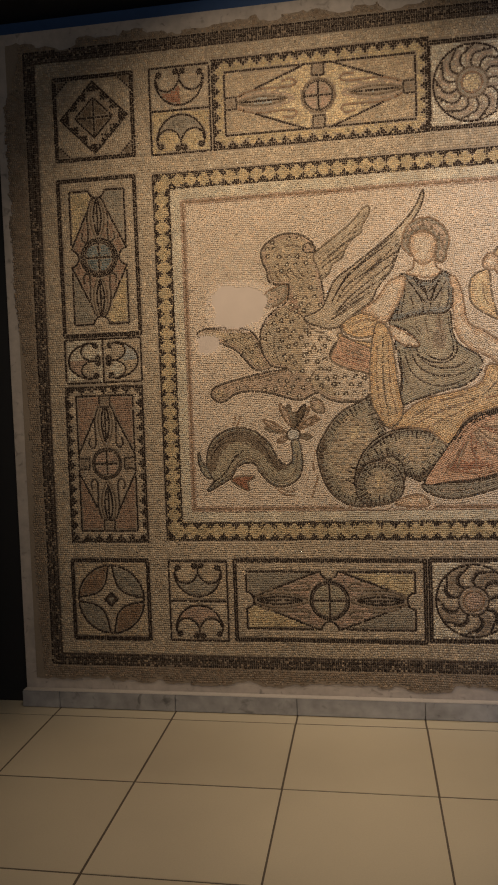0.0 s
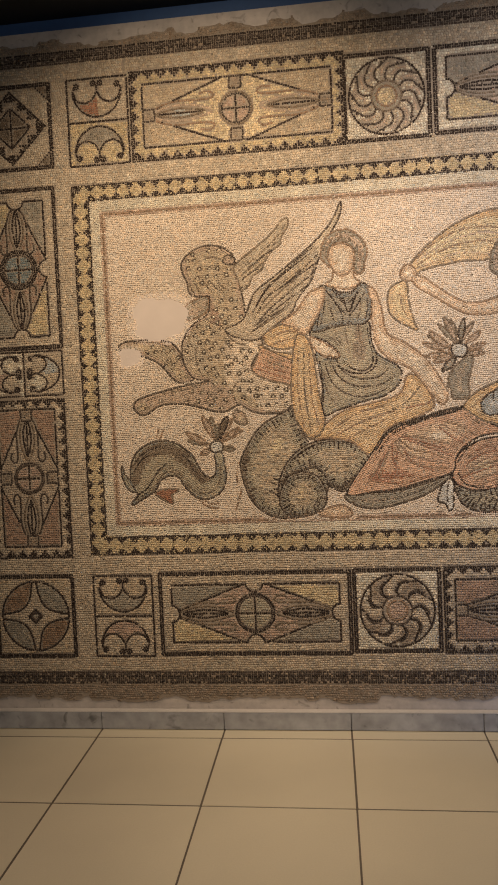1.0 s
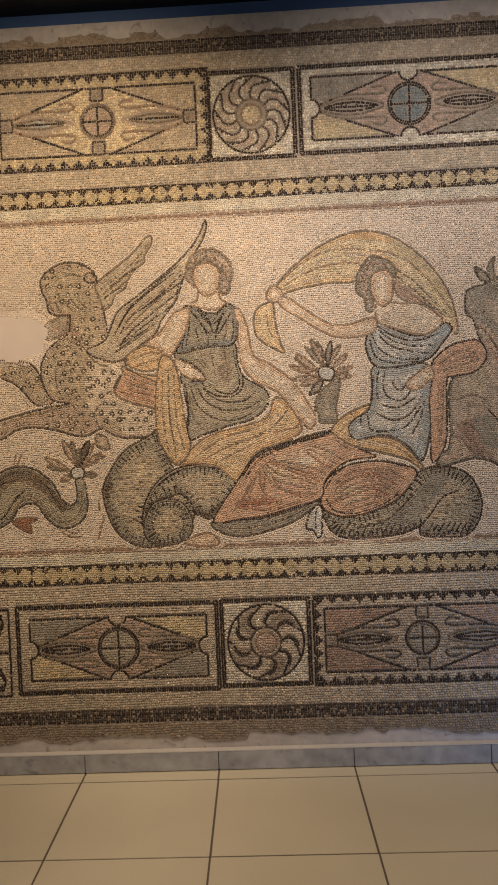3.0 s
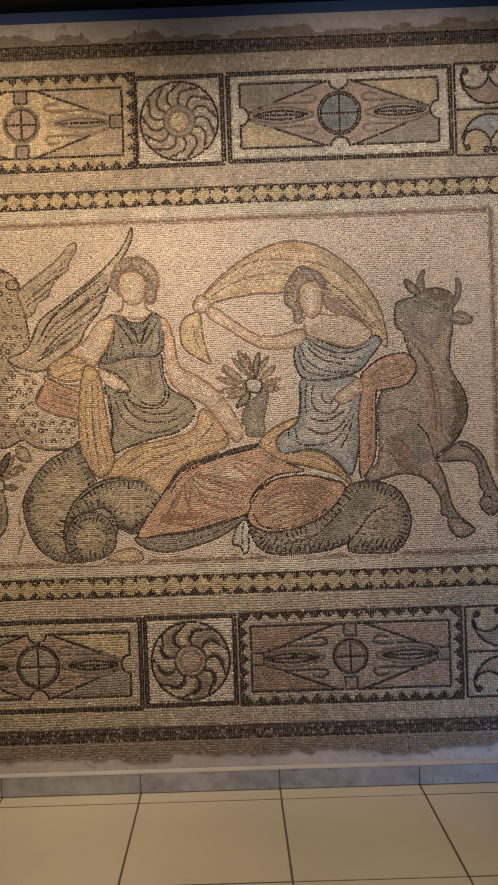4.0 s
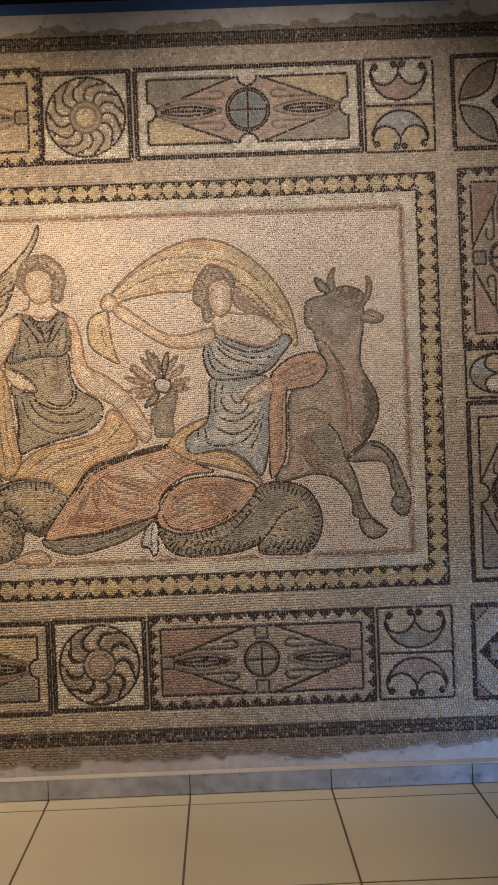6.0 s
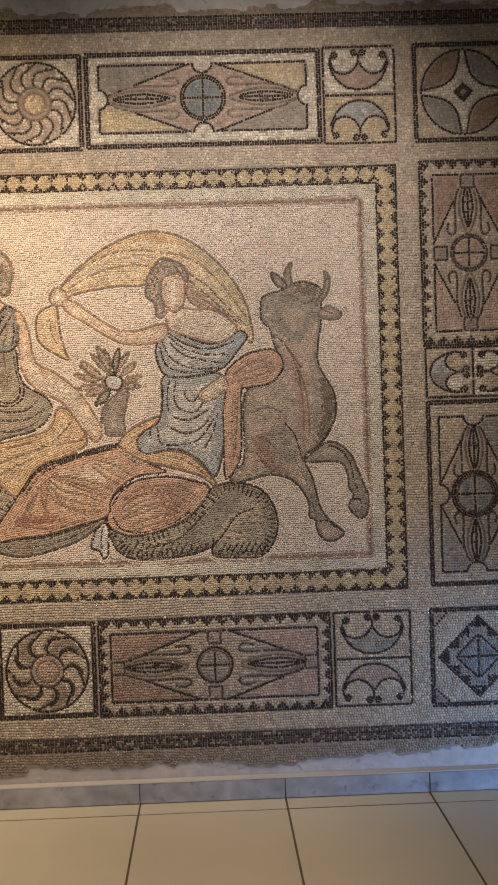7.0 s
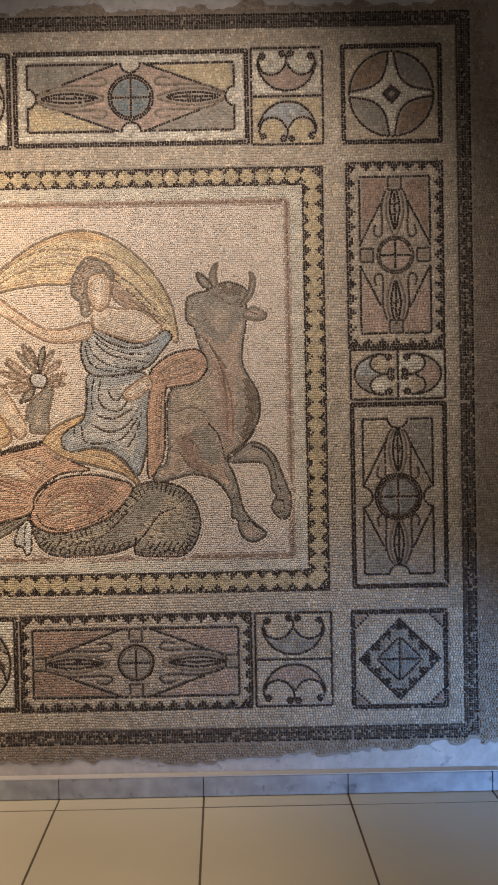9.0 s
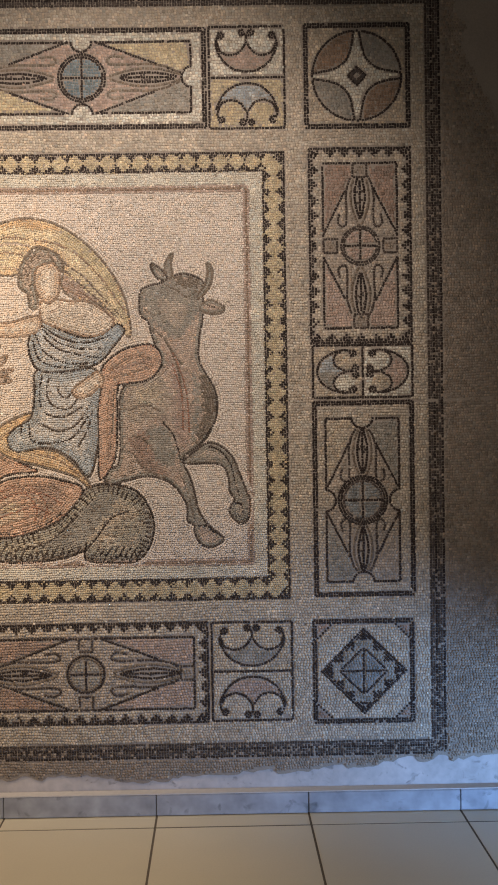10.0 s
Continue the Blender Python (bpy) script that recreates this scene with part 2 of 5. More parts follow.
def disc(cx, cz, r, stone):
    """A small filled round of tesserae."""
    k = r
    while k > S * 0.3:
        stroke(circle(cx, cz, k, 16), stone, True)
        k -= S
    lay(cx, cz, 0, stone)


PANELS = []                            # name, rectangle, label


def pelta_pair(x0, z0, x1, z1, upright, fills, label):
    """Two shield shapes with curled horns, mouth to mouth or back to back, in a thin frame."""
    PANELS.append(("pelta_panel", (x0, z0, x1, z1), label))
    paint(rect(x0, z0, x1, z1), fills[0])
    cx, cz = (x0 + x1) / 2, (z0 + z1) / 2
    if upright:
        cells = [((cx, (cz + z1) / 2), (1, 0), (0, 1), fills[1], fills[2]), ((cx, (cz + z0) / 2), (1, 0), (0, -1), fills[3], fills[4])]
        paint(rect(x0, z0, x1, cz), fills[5])
        hw, hh = (x1 - x0) / 2, (z1 - z0) / 4
        mid = [(x0, cz), (x1, cz)]
    else:
        cells = [(((x0 + cx) / 2, cz), (0, 1), (1, 0), fills[1], fills[2]), (((x1 + cx) / 2, cz), (0, 1), (-1, 0), fills[3], fills[4])]
        paint(rect(x0, z0, cx, z1), fills[5])
        hw, hh = (z1 - z0) / 2, (x1 - x0) / 4
        mid = [(cx, z0), (cx, z1)]
    for (mx, mz), e, f, left, right in cells:
        def at(u, v):
            return (mx + e[0] * u * hw + f[0] * v * hh, mz + e[1] * u * hw + f[1] * v * hh)
        bowl = curve([at(*q) for q in ((-0.74, 0.55), (-0.78, 0.2), (-0.6, -0.35), (-0.32, -0.68), (0, -0.78), (0.32, -0.68), (0.6, -0.35), (0.78, 0.2), (0.74, 0.55))])
        small = [curve([at(s * u, v) for u, v in ((0.76, 0.35), (0.66, 0.0), (0.42, -0.14), (0.18, -0.02), (0.02, 0.3))]) for s in (-1, 1)]
        body = [at(*q) for q in ((-0.7, -0.05), (-0.42, -0.14), (-0.18, -0.02), (0, 0.3), (0.18, -0.02), (0.42, -0.14), (0.7, -0.05), (0.5, -0.5), (0, -0.78), (-0.5, -0.5))]
        paint(curve(body, True, 4), right)
        paint([at(-0.75, 0), at(0, 0.3), at(0, -0.78), at(-0.45, -0.55)], left) if left != right else None
        ground_fix = curve([at(*q) for q in ((-0.76, 0.35), (-0.66, 0.0), (-0.42, -0.14), (-0.18, -0.02), (0, 0.3))])
        paint(ground_fix + [at(-0.4, 0.7)], fills[0] if (mx, mz) == cells[0][0] else fills[5])
        motif("shield", "", len(PANELS) - 1, curve(body, True, 4))
        stroke(bowl, "black")
        for c in small:
            stroke(c, "black")
        stroke([at(0, 0.3), at(0, 0.66)], "black")
        for u, v in ((-0.66, 0.62), (0.66, 0.62), (-0.11, 0.72), (0.11, 0.72)):
            disc(*at(u, v), S * 1.1, "black")
    plain()
    stroke(mid, "black")
    outline(x0, z0, x1, z1, "black")


def medallion_panel(x0, z0, x1, z1, ix0, iz0, ix1, iz1, kind, core, corners, body, leaf, label):
    """A long panel: lozenge, spindle leaves with scrolls, and a crossed round at its middle."""
    PANELS.append(("medallion_panel", (x0, z0, x1, z1), label))
    long_x = (x1 - x0) > (z1 - z0)
    paint(rect(x0, z0, x1, z1), "cream" if kind == "round" and z0 > 2.0 else "barley" if z0 > 2.6 else "buff")
    cx, cz = (ix0 + ix1) / 2, (iz0 + iz1) / 2
    a, b = ((ix1 - ix0) / 2, (iz1 - iz0) / 2) if long_x else ((iz1 - iz0) / 2, (ix1 - ix0) / 2)

    def at(u, v):
        return (cx + u * a, cz + v * b) if long_x else (cx + v * b, cz - u * a)
    for (su, sv), stone in zip(((-1, 1), (1, 1), (-1, -1), (1, -1)), corners):
        paint([at(0, 0), at(su, 0), at(su, sv), at(0, sv)], stone)
    paint([at(*q) for q in ((-0.98, 0), (-0.14, 1), (0.14, 1), (0.98, 0), (0.14, -1), (-0.14, -1))], body)
    r = b * (0.64 if kind == "round" else 0.50)
    # the middle round first: it lies over all else
    motif("roundel", "", len(PANELS) - 1, circle(cx, cz, r))
    if kind == "round":
        paint(circle(cx, cz, r), core)
        stroke(circle(cx, cz, r), "black", True)
        stroke(circle(cx, cz, r - S), "black" if core in ("slate", "steel") else "char", True)
        stroke(circle(cx, cz, r - 2 * S), "char" if core in ("slate", "steel") else "dark", True) if not long_x else None
    else:
        paint(circle(cx, cz, r), "pink" if core == "dust" else core)
        stroke(circle(cx, cz, r), "umber" if core == "dust" else "dark" if core == "pink" else "black", True)
        stroke(circle(cx, cz, r - S * 0.95), "dark" if core in ("pink", "dust") else "umber", True)
    for d in ((1, 0), (0, 1)):
        stroke([(cx - d[0] * r * 0.86, cz - d[1] * r * 0.86), (cx + d[0] * r * 0.86, cz + d[1] * r * 0.86)], "black")
    plain()
    # bites or tabs at the middles of the sides
    ends = ((-1, 0), (1, 0), (0, 1), (0, -1))
    nb = b * 0.24
    for u, v in ends:
        px, pz = at(u, v)
        if kind == "round":
            paint(circle(px, pz, nb * 1.2, 20), "cream" if z0 > 2.0 else "buff")
            face = math.atan2(cz - pz, cx - px)
            stroke(circle(px, pz, nb * 1.2, 14, None, face - 1.57, face + 1.57), "black")
            w2, m2 = inside(circle(px, pz, nb * 1.2, 20))
            claimed[w2] |= m2
        else:
            qx, qz = at(u * (1 - nb * 0.9 / a) if u else 0, v * (1 - nb * 0.9 / b) if v else 0)
            paint(rect(qx - nb * 0.7, qz - nb * 0.7, qx + nb * 0.7, qz + nb * 0.7), "dust")
            stroke(rect(qx - nb * 0.75, qz - nb * 0.75, qx + nb * 0.75, qz + nb * 0.75), "dark", True)
            w2, m2 = inside(rect(qx - nb * 0.9, qz - nb * 0.9, qx + nb * 0.9, qz + nb * 0.9))
            claimed[w2] |= m2
    for s in (-1, 1):
        lens = curve([at(s * u, v) for u, v in ((0.86, 0), (0.7, 0.11), (0.53, 0.125), (0.32, 0.0), (0.53, -0.125), (0.7, -0.11))], True, 5)
        paint(lens, leaf)
        motif("leaf", "", len(PANELS) - 1, lens)
        stroke([at(s * 0.82, 0), at(s * 0.34, 0)], "black")
        stroke(lens, "umber" if leaf == "blue" else "black", True)
        plain()
        for t in (-1, 1):
            stroke(curve([at(s * u, t * v) for u, v in ((0.94, 0.02), (0.72, 0.21), (0.52, 0.235), (0.36, 0.14), (0.25, 0.03))]), "taupe" if core == "dust" else "umber")
            stroke(curve([at(s * u, t * v) for u, v in ((0.93, 0.03), (0.8, 0.25), (0.62, 0.36), (0.42, 0.35), (0.27, 0.36), (0.23, 0.46), (0.28, 0.58), (0.38, 0.54))]), "brown" if core == "dust" else "umber" if kind == "round" and long_x else "dark")
            stroke([at(s * 0.97, t * 0.04), at(s * 0.13, t * 0.97)], "dark" if core == "pale" else "black")
    outline(ix0, iz0, ix1, iz1, "dark" if core == "pale" else "black")
    for u, v in ends:
        px, pz = at(u, v)
        w2, m2 = inside(circle(px, pz, nb * 1.35, 16))
        claimed[w2] &= ~m2
    if kind == "round":
        outline(x0, z0, x1, z1, "black", 2)
    else:
        stepped_frame(x0, z0, x1, z1, 0.0615, rows=((-2, -1, 0, 1, 2), (-1, 0, 1), (0,)))


def wheel_panel(x0, z0, x1, z1, r, core, ring, fills, n, label):
    """A square with a whirling wheel."""
    PANELS.append(("wheel_panel", (x0, z0, x1, z1), label))
    paint(rect(x0, z0, x1, z1), "cream")
    cx, cz = (x0 + x1) / 2, (z0 + z1) / 2
    hub = r * 0.40
    motif("wheel", "", len(PANELS) - 1, circle(cx, cz, r))
    for i in range(n):
        a = 2 * math.pi * i / n
        def at(q, rr):
            return (cx + rr * r * math.cos(a + q), cz + rr * r * math.sin(a + q))
        w = 2 * math.pi / n
        paint([at(0, 0.4), at(-0.1, 0.7), at(-0.45, 1), at(-0.45 + w, 1), at(w - 0.1, 0.7), at(w, 0.4)], fills[i % len(fills)])
        stroke(curve([at(0.10, 0.42), at(0.16, 0.58), at(0.02, 0.74), at(-0.22, 0.84), at(-0.42, 0.97)]), "black" if core != "gold" else "dark")
        if core != "gold":
            stroke(curve([at(0.20, 0.50), at(0.24, 0.60), at(0.10, 0.76), at(-0.14, 0.87)]), "dark")
        else:
            stroke(curve([at(0.30, 0.55), at(0.27, 0.66), at(0.12, 0.80), at(-0.05, 0.88)]), "taupe")
            lay(*at(0.24, 0.9), 0, "black")
    paint(circle(cx, cz, hub), ring)
    paint(circle(cx, cz, r * 0.27), "wheat" if core == "gold" else core)
    stroke(circle(cx, cz, r), "black", True)
    stroke(circle(cx, cz, hub), "dark" if core != "gold" else "umber", True)
    stroke(circle(cx, cz, r * 0.27), "brown", True)
    plain()
    outline(x0, z0, x1, z1, "black", 2)


def petal_square(x0, z0, x1, z1, label):
    """A round of four petals about a four-pointed star."""
    PANELS.append(("corner_square", (x0, z0, x1, z1), label))
    paint(rect(x0, z0, x1, z1), "tan")
    cx, cz, r = (x0 + x1) / 2, (z0 + z1) / 2, (x1 - x0) * 0.415
    paint(circle(cx, cz, r), "cream" if z0 > 2 else "buff")
    motif("roundel", "", len(PANELS) - 1, circle(cx, cz, r))
    for k in range(3):
        g = 0.20 * r - k * S * 0.7
        if g > S:
            stroke([(cx, cz + g), (cx + g, cz), (cx, cz - g), (cx - g, cz)], "black" if k == 0 else "char", True)
    paint([(cx, cz + 0.2 * r), (cx + 0.2 * r, cz), (cx, cz - 0.2 * r), (cx - 0.2 * r, cz)], "grey")
    for i, stone in enumerate(("grey", "brown", "grey", "brown")):
        a = i * math.pi / 2
        arc = circle(cx, cz, r, 16, None, a + 0.06, a + math.pi / 2 - 0.06)
        p, q = np.array(arc[0]), np.array(arc[-1])
        n = np.array([cx, cz]) - (p + q) / 2
        inner = curve([p, p * 0.65 + q * 0.35 + n * 0.40, p * 0.35 + q * 0.65 + n * 0.40, q])
        paint(list(arc) + [tuple(v) for v in inner[::-1]], stone)
        stroke(inner, "black")
    stroke(circle(cx, cz, r), "black", True)
    plain()
    outline(x0, z0, x1, z1, "black", 2)


def lozenge_square(x0, z0, x1, z1, heart, label):
    """A stepped lozenge with a crossed heart and stepped corners."""
    PANELS.append(("corner_square", (x0, z0, x1, z1), label))
    paint(rect(x0, z0, x1, z1), "buff")
    cx, cz, h = (x0 + x1) / 2, (z0 + z1) / 2, (x1 - x0) * 0.43
    paint([(cx, cz + h), (cx + h, cz), (cx, cz - h), (cx - h, cz)], "sand" if heart == "umber" else "grey")
    g = h * 0.54
    motif("lozenge", "", len(PANELS) - 1, [(cx, cz + h), (cx + h, cz), (cx, cz - h), (cx - h, cz)])
    paint([(cx, cz + g), (cx + g, cz), (cx, cz - g), (cx - g, cz)], heart)
    stroke([(cx, cz - g), (cx, cz + g)], "black")
    stroke([(cx - g, cz), (cx + g, cz)], "black")
    stroke([(cx, cz + g), (cx + g, cz), (cx, cz - g), (cx - g, cz)], "black", True)
    c = [(cx, cz + h), (cx + h, cz), (cx, cz - h), (cx - h, cz)]
    for i in range(4):
        p, q = np.array(c[i]), np.array(c[(i + 1) % 4])
        n = np.array([cx, cz]) - (p + q) / 2
        n /= np.hypot(*n)
        steps(p, q, n, pitch=0.0635, rows=((-2, -1, 0, 1, 2), (-1, 0, 1), (0,)))
    plain()
    e = (x1 - x0) * 0.23
    for sx, px in ((1, x0), (-1, x1)):
        for sz, pz in ((1, z0), (-1, z1)):
            paint([(px, pz), (px + sx * e, pz), (px, pz + sz * e)], "umber" if heart == "umber" else "clay")
            k = 0
            while k * S < e:
                lay(px + sx * (e - k * S), pz + sz * (k + 0.5) * S, 0, "black")
                k += 1
    outline(x0, z0, x1, z1, "black", 2)


FORMS = []
KINDS = {
    "skin": ("pale_shape", "plain flesh-pink shape"), "paleskin": ("pale_shape", "plain pale pink shape"), "umber": ("leaf_shape", "plain dark brown shape"),
    "blue": ("blue_drapery", "grey-blue drapery with black folds"), "coral": ("red_drapery", "brick-red drapery with brown folds"),
    "gold": ("ochre_drapery", "ochre yellow drapery with brown folds"), "pale": ("pale_hem", "pale grey shape with a dark outline"),
    "grey": ("grey_shape", "plain grey shape"), "olive": ("green_drapery", "olive drapery with dark folds"), "slate": ("dark_drapery", "slate-grey drapery with black folds"),
    "tan": ("tawny_shape", "plain tawny shape with dark spots"), "taupe": ("brown_shape", "plain grey-brown shape"), "moss": ("scaly_coil", "olive-grey coil with dark scale marks"),
    "rust": ("red_shape", "plain rust-red shape"), "buff": ("wing_shape", "pale fan of long dark-edged plumes"), "straw": ("veil", "billowing straw-yellow veil with brown folds"),
}


def offset(poly, d):
    """The closed line d inside the polygon."""
    p = np.array(poly)
    t = np.roll(p, -1, 0) - np.roll(p, 1, 0)
    n = np.stack([-t[:, 1], t[:, 0]], 1) / (np.hypot(t[:, 0], t[:, 1])[:, None] + 1e-9)
    area2 = np.sum(p[:, 0] * np.roll(p[:, 1], -1) - np.roll(p[:, 0], -1) * p[:, 1])
    return [tuple(q) for q in p + n * d * (1 if area2 > 0 else -1)]


# stones from the rim of a form to its middle, with the distance in centimetres to which each goes
SHADES = {
    "moss": ((1.0, "umber"), (2.4, "grey"), (4.2, "olive"), (6.5, "moss"), (99, "tan")), "olive": ((0.9, "slate"), (3.6, "olive"), (99, "moss")),
    "coral": ((0.7, "rust"), (99, "coral")), "gold": ((0.8, "brown"), (2.4, "gold"), (99, "straw")),
    "straw": ((0.8, "gold"), (2.6, "straw"), (99, "wheat")), "blue": ((0.9, "slate"), (4.0, "blue"), (99, "pale")), "slate": ((0.9, "dark"), (2.6, "slate"), (99, "grey")),
    "taupe": ((0.8, "umber"), (1.7, "grey"), (99, "taupe")), "tan": ((0.8, "umber"), (2.0, "taupe"), (99, "tan")), "skin": ((2.2, "skin"), (99, "paleskin")),
    "paleskin": ((0.9, "skin"), (99, "paleskin")), "buff": ((0.8, "tan"), (99, "buff")), "grey": ((0.9, "umber"), (3.0, "grey"), (99, "sand")), "umber": ((0.9, "dark"), (99, "umber")),
}


def form(fill, line, pts, *folds, patches=(), spots=0.0, curls=False):
    """A plain shape with its outline, folds and patches of other stone; forms are given front to back, in centimetres.
    Its rows of tesserae follow the outline, as a mosaic's do, and its stones change from the rim to the middle."""
    poly = curve([(x / 100, z / 100) for x, z in pts], True, 5)
    motif(*KINDS[fill], -1, poly)
    stroke(poly, line, True, 1.0, 0.92)
    w, m = inside(poly)

    def within(pts):
        """The stretches of a line that lie inside this form."""
        runs, run = [], []
        for x, z in pts:
            i, j = int((x - MX0) / RES) - w[1].start, int((z - MZ0) / RES) - w[0].start
            if 0 <= j < m.shape[0] and 0 <= i < m.shape[1] and m[j, i]:
                run.append((x, z))
            else:
                runs.append(run)
                run = []
        return [r for r in runs + [run] if len(r) > 2]

    def scatter(step, put):
        """Put something at the nodes of a loose net over the form, where there is room."""
        reach = int(step * 0.2 / RES)
        for r, z in enumerate(np.arange(GZ[w[0].start], GZ[w[0].stop - 1], step * 0.87)):
            for x in np.arange(GX[w[1].start] + step * 0.5 * (r % 2), GX[w[1].stop - 1], step):
                px, pz = x + rng.normal(0, step * 0.13), z + rng.normal(0, step * 0.13)
                i, j = int((px - MX0) / RES), int((pz - MZ0) / RES)
                jj, ii = j - w[0].start, i - w[1].start
                if 0 <= jj < m.shape[0] and 0 <= ii < m.shape[1] and m[jj, ii] and not claimed[j, i] and not taken[j - reach:j + reach + 1, i - reach:i + reach + 1].any():
                    put(px, pz)

    def rosette(x, z):
        lay(x, z, 0.5, "cream")
        for a in range(rng.integers(4, 7)):
            lay(x + S * math.cos(a * 1.05), z + S * math.sin(a * 1.05), a * 1.05 + 1.57, "dark" if a % 2 else "umber")

    def curl(x, z):
        a = rng.uniform(0, 6.28)
        stroke(circle(x, z, 0.011, 10, None, a, a + 4.4), "umber")

    for stone, fold in folds:
        for run in within(curve([(x / 100, z / 100) for x, z in fold])):
            stroke(run, stone, False, 0.95, 0.92)
    # finer folds between two that run side by side
    for (s1, f1), (s2, f2) in zip(folds[:-1], folds[1:]):
        if len(f1) == len(f2) and fill == "coral":
            gap = np.hypot(*(np.array(f1) - np.array(f2)).T).max()
            if 2.5 < gap < 13:
                for run in within(curve([((a[0] + b[0]) / 200, (a[1] + b[1]) / 200) for a, b in zip(f1, f2)])):
                    stroke(run, "clay")
    if fill == "moss":        # scales: short ticks from the edge inward
        run = np.array(poly + poly[:1])
        s = np.concatenate([[0], np.cumsum(np.hypot(*np.diff(run, axis=0).T))])
        inner = np.array(offset(poly, 1.0) + offset(poly, 1.0)[:1])
        for at in np.arange(0, s[-1], 0.0215):
            p = np.array([np.interp(at, s, run[:, 0]), np.interp(at, s, run[:, 1])])
            q = np.array([np.interp(at + 0.008, s, inner[:, 0]), np.interp(at + 0.008, s, inner[:, 1])]) - p
            q /= np.hypot(*q)
            stroke([p + q * S * 0.9, p + q * S * rng.uniform(3.0, 5.8)], "black" if rng.random() < 0.5 else "dark")
    if spots:
        scatter(spots, rosette)
    if fill == "moss":
        scatter(0.034, lambda x, z: stroke(circle(x, z, 0.010, 6, None, 3.6, 5.8), "grey" if rng.random() < 0.5 else "umber"))
    if curls:
        scatter(0.026, curl)
    # how far each place lies from the rim, unevenly
    depth, core = np.zeros(m.shape), np.pad(m, 1)
    for k in range(40):
        depth += core[1:-1, 1:-1]
        core[1:-1, 1:-1] = core[1:-1, 1:-1] & core[:-2, 1:-1] & core[2:, 1:-1] & core[1:-1, :-2] & core[1:-1, 2:]
    rough = rng.normal(0, 1, (m.shape[0] // 4 + 1, m.shape[1] // 4 + 1)).repeat(4, 0).repeat(4, 1)[:m.shape[0], :m.shape[1]]
    depth = depth * RES * 100 * (1 + 0.16 * rough)
    tone = np.full(m.shape, INDEX[fill], np.uint8)
    for reach, stone in SHADES.get(fill, ())[::-1]:
        tone[depth < reach] = INDEX[stone]
    for stone, patch in patches:
        pw, pm = inside(curve([(x / 100, z / 100) for x, z in patch], True, 5))
        spread = np.zeros((NZ, NX), bool)
        spread[pw] = pm
        soft, shrunk = np.zeros((NZ, NX)), np.pad(pm, 1)
        for k in range(10):
            soft[pw] += shrunk[1:-1, 1:-1]
            shrunk[1:-1, 1:-1] = shrunk[1:-1, 1:-1] & shrunk[:-2, 1:-1] & shrunk[2:, 1:-1] & shrunk[1:-1, :-2] & shrunk[1:-1, 2:]
        tone[spread[w] & (depth > 0.7) & (soft[w] / 10 > rng.random(m.shape)[::4, ::4].repeat(4, 0).repeat(4, 1)[:m.shape[0], :m.shape[1]] * 0.95)] = INDEX[stone]
    open_part = m & ~claimed[w]
    ground[w][open_part] = tone[open_part]
    for k in range(1, 7):
        ring = offset(poly, k * S * 1.02)
        for run in within(ring + ring[:1]):
            stroke(run, None)
    claimed[w] |= m
    FORMS.append(poly)
    plain()


def petal(fill, line, base, tip, width):
    """A narrow pointed leaf from base to tip."""
    (x0, z0), (x1, z1) = base, tip
    d = math.hypot(x1 - x0, z1 - z0)
    nx, nz = -(z1 - z0) / d * width, (x1 - x0) / d * width
    bend = rng.uniform(-0.5, 0.5)

    def at(u, v):
        v += bend * 4 * u * (1 - u)
        return (x0 + (x1 - x0) * u + nx * v, z0 + (z1 - z0) * u + nz * v)
    form(fill, line, [at(0.22, 0), at(0.45, 0.75), at(0.7, 1.0), at(1, 0), at(0.72, -0.8), at(0.45, -0.6)])


# the field of the middle and its frames
FX0, FZ0, FX1, FZ1 = -0.865, 0.842, 2.100, 2.606       # stepped frame, outer
GX0, GZ0, GX1, GZ1 = -0.779, 0.932, 2.010, 2.528       # stepped frame, inner
paint(rect(FX0, FZ0, FX1, FZ1), "barley")
paint(rect(GX0, GZ0, GX1, GZ1), "cream")
PX0, PZ0, PX1, PZ1 = -0.728, 0.985, 1.955, 2.472
paint(rect(PX0, PZ0, PX1, PZ1), "field")
# the veiled form: arm, head, draperies
form("skin", "brown", [(70.3, 207.6), (74.0, 208.5), (82.4, 202.5), (92.0, 196.0), (100.6, 195.0), (111.7, 197.7), (113.2, 193.3), (109.0, 190.0), (96.7, 189.7), (88.2, 193.2), (79.8, 198.9), (72.6, 203.6)],
     ("brown", [(101.3, 194.7), (100.9, 190.8)]))
form("skin", "brown", [(65.5, 210.5), (68.1, 213.8), (71.9, 212.0), (72.8, 207.5), (69.0, 206.2), (65.9, 207.8)])
form("skin", "brown", [(111.8, 215.8), (114.7, 217.7), (118.5, 218.1), (120.7, 215.4), (121.1, 211.7), (120.7, 207), (119.4, 204.2), (116.5, 202.4), (113.5, 204.2), (111.3, 209.2)])
form("taupe", "umber", [(104.9, 212.3), (106, 217.9), (108.7, 221.4), (112.6, 223.7), (116.8, 223.3), (120.5, 221.5), (122.2, 217.2), (121.4, 214.6), (118.7, 218), (114.5, 217.6), (111.7, 215), (111.2, 208.7), (112.3, 203.5), (111.5, 200), (109, 201.3), (108.2, 206.3), (105.3, 208.7)], curls=True)
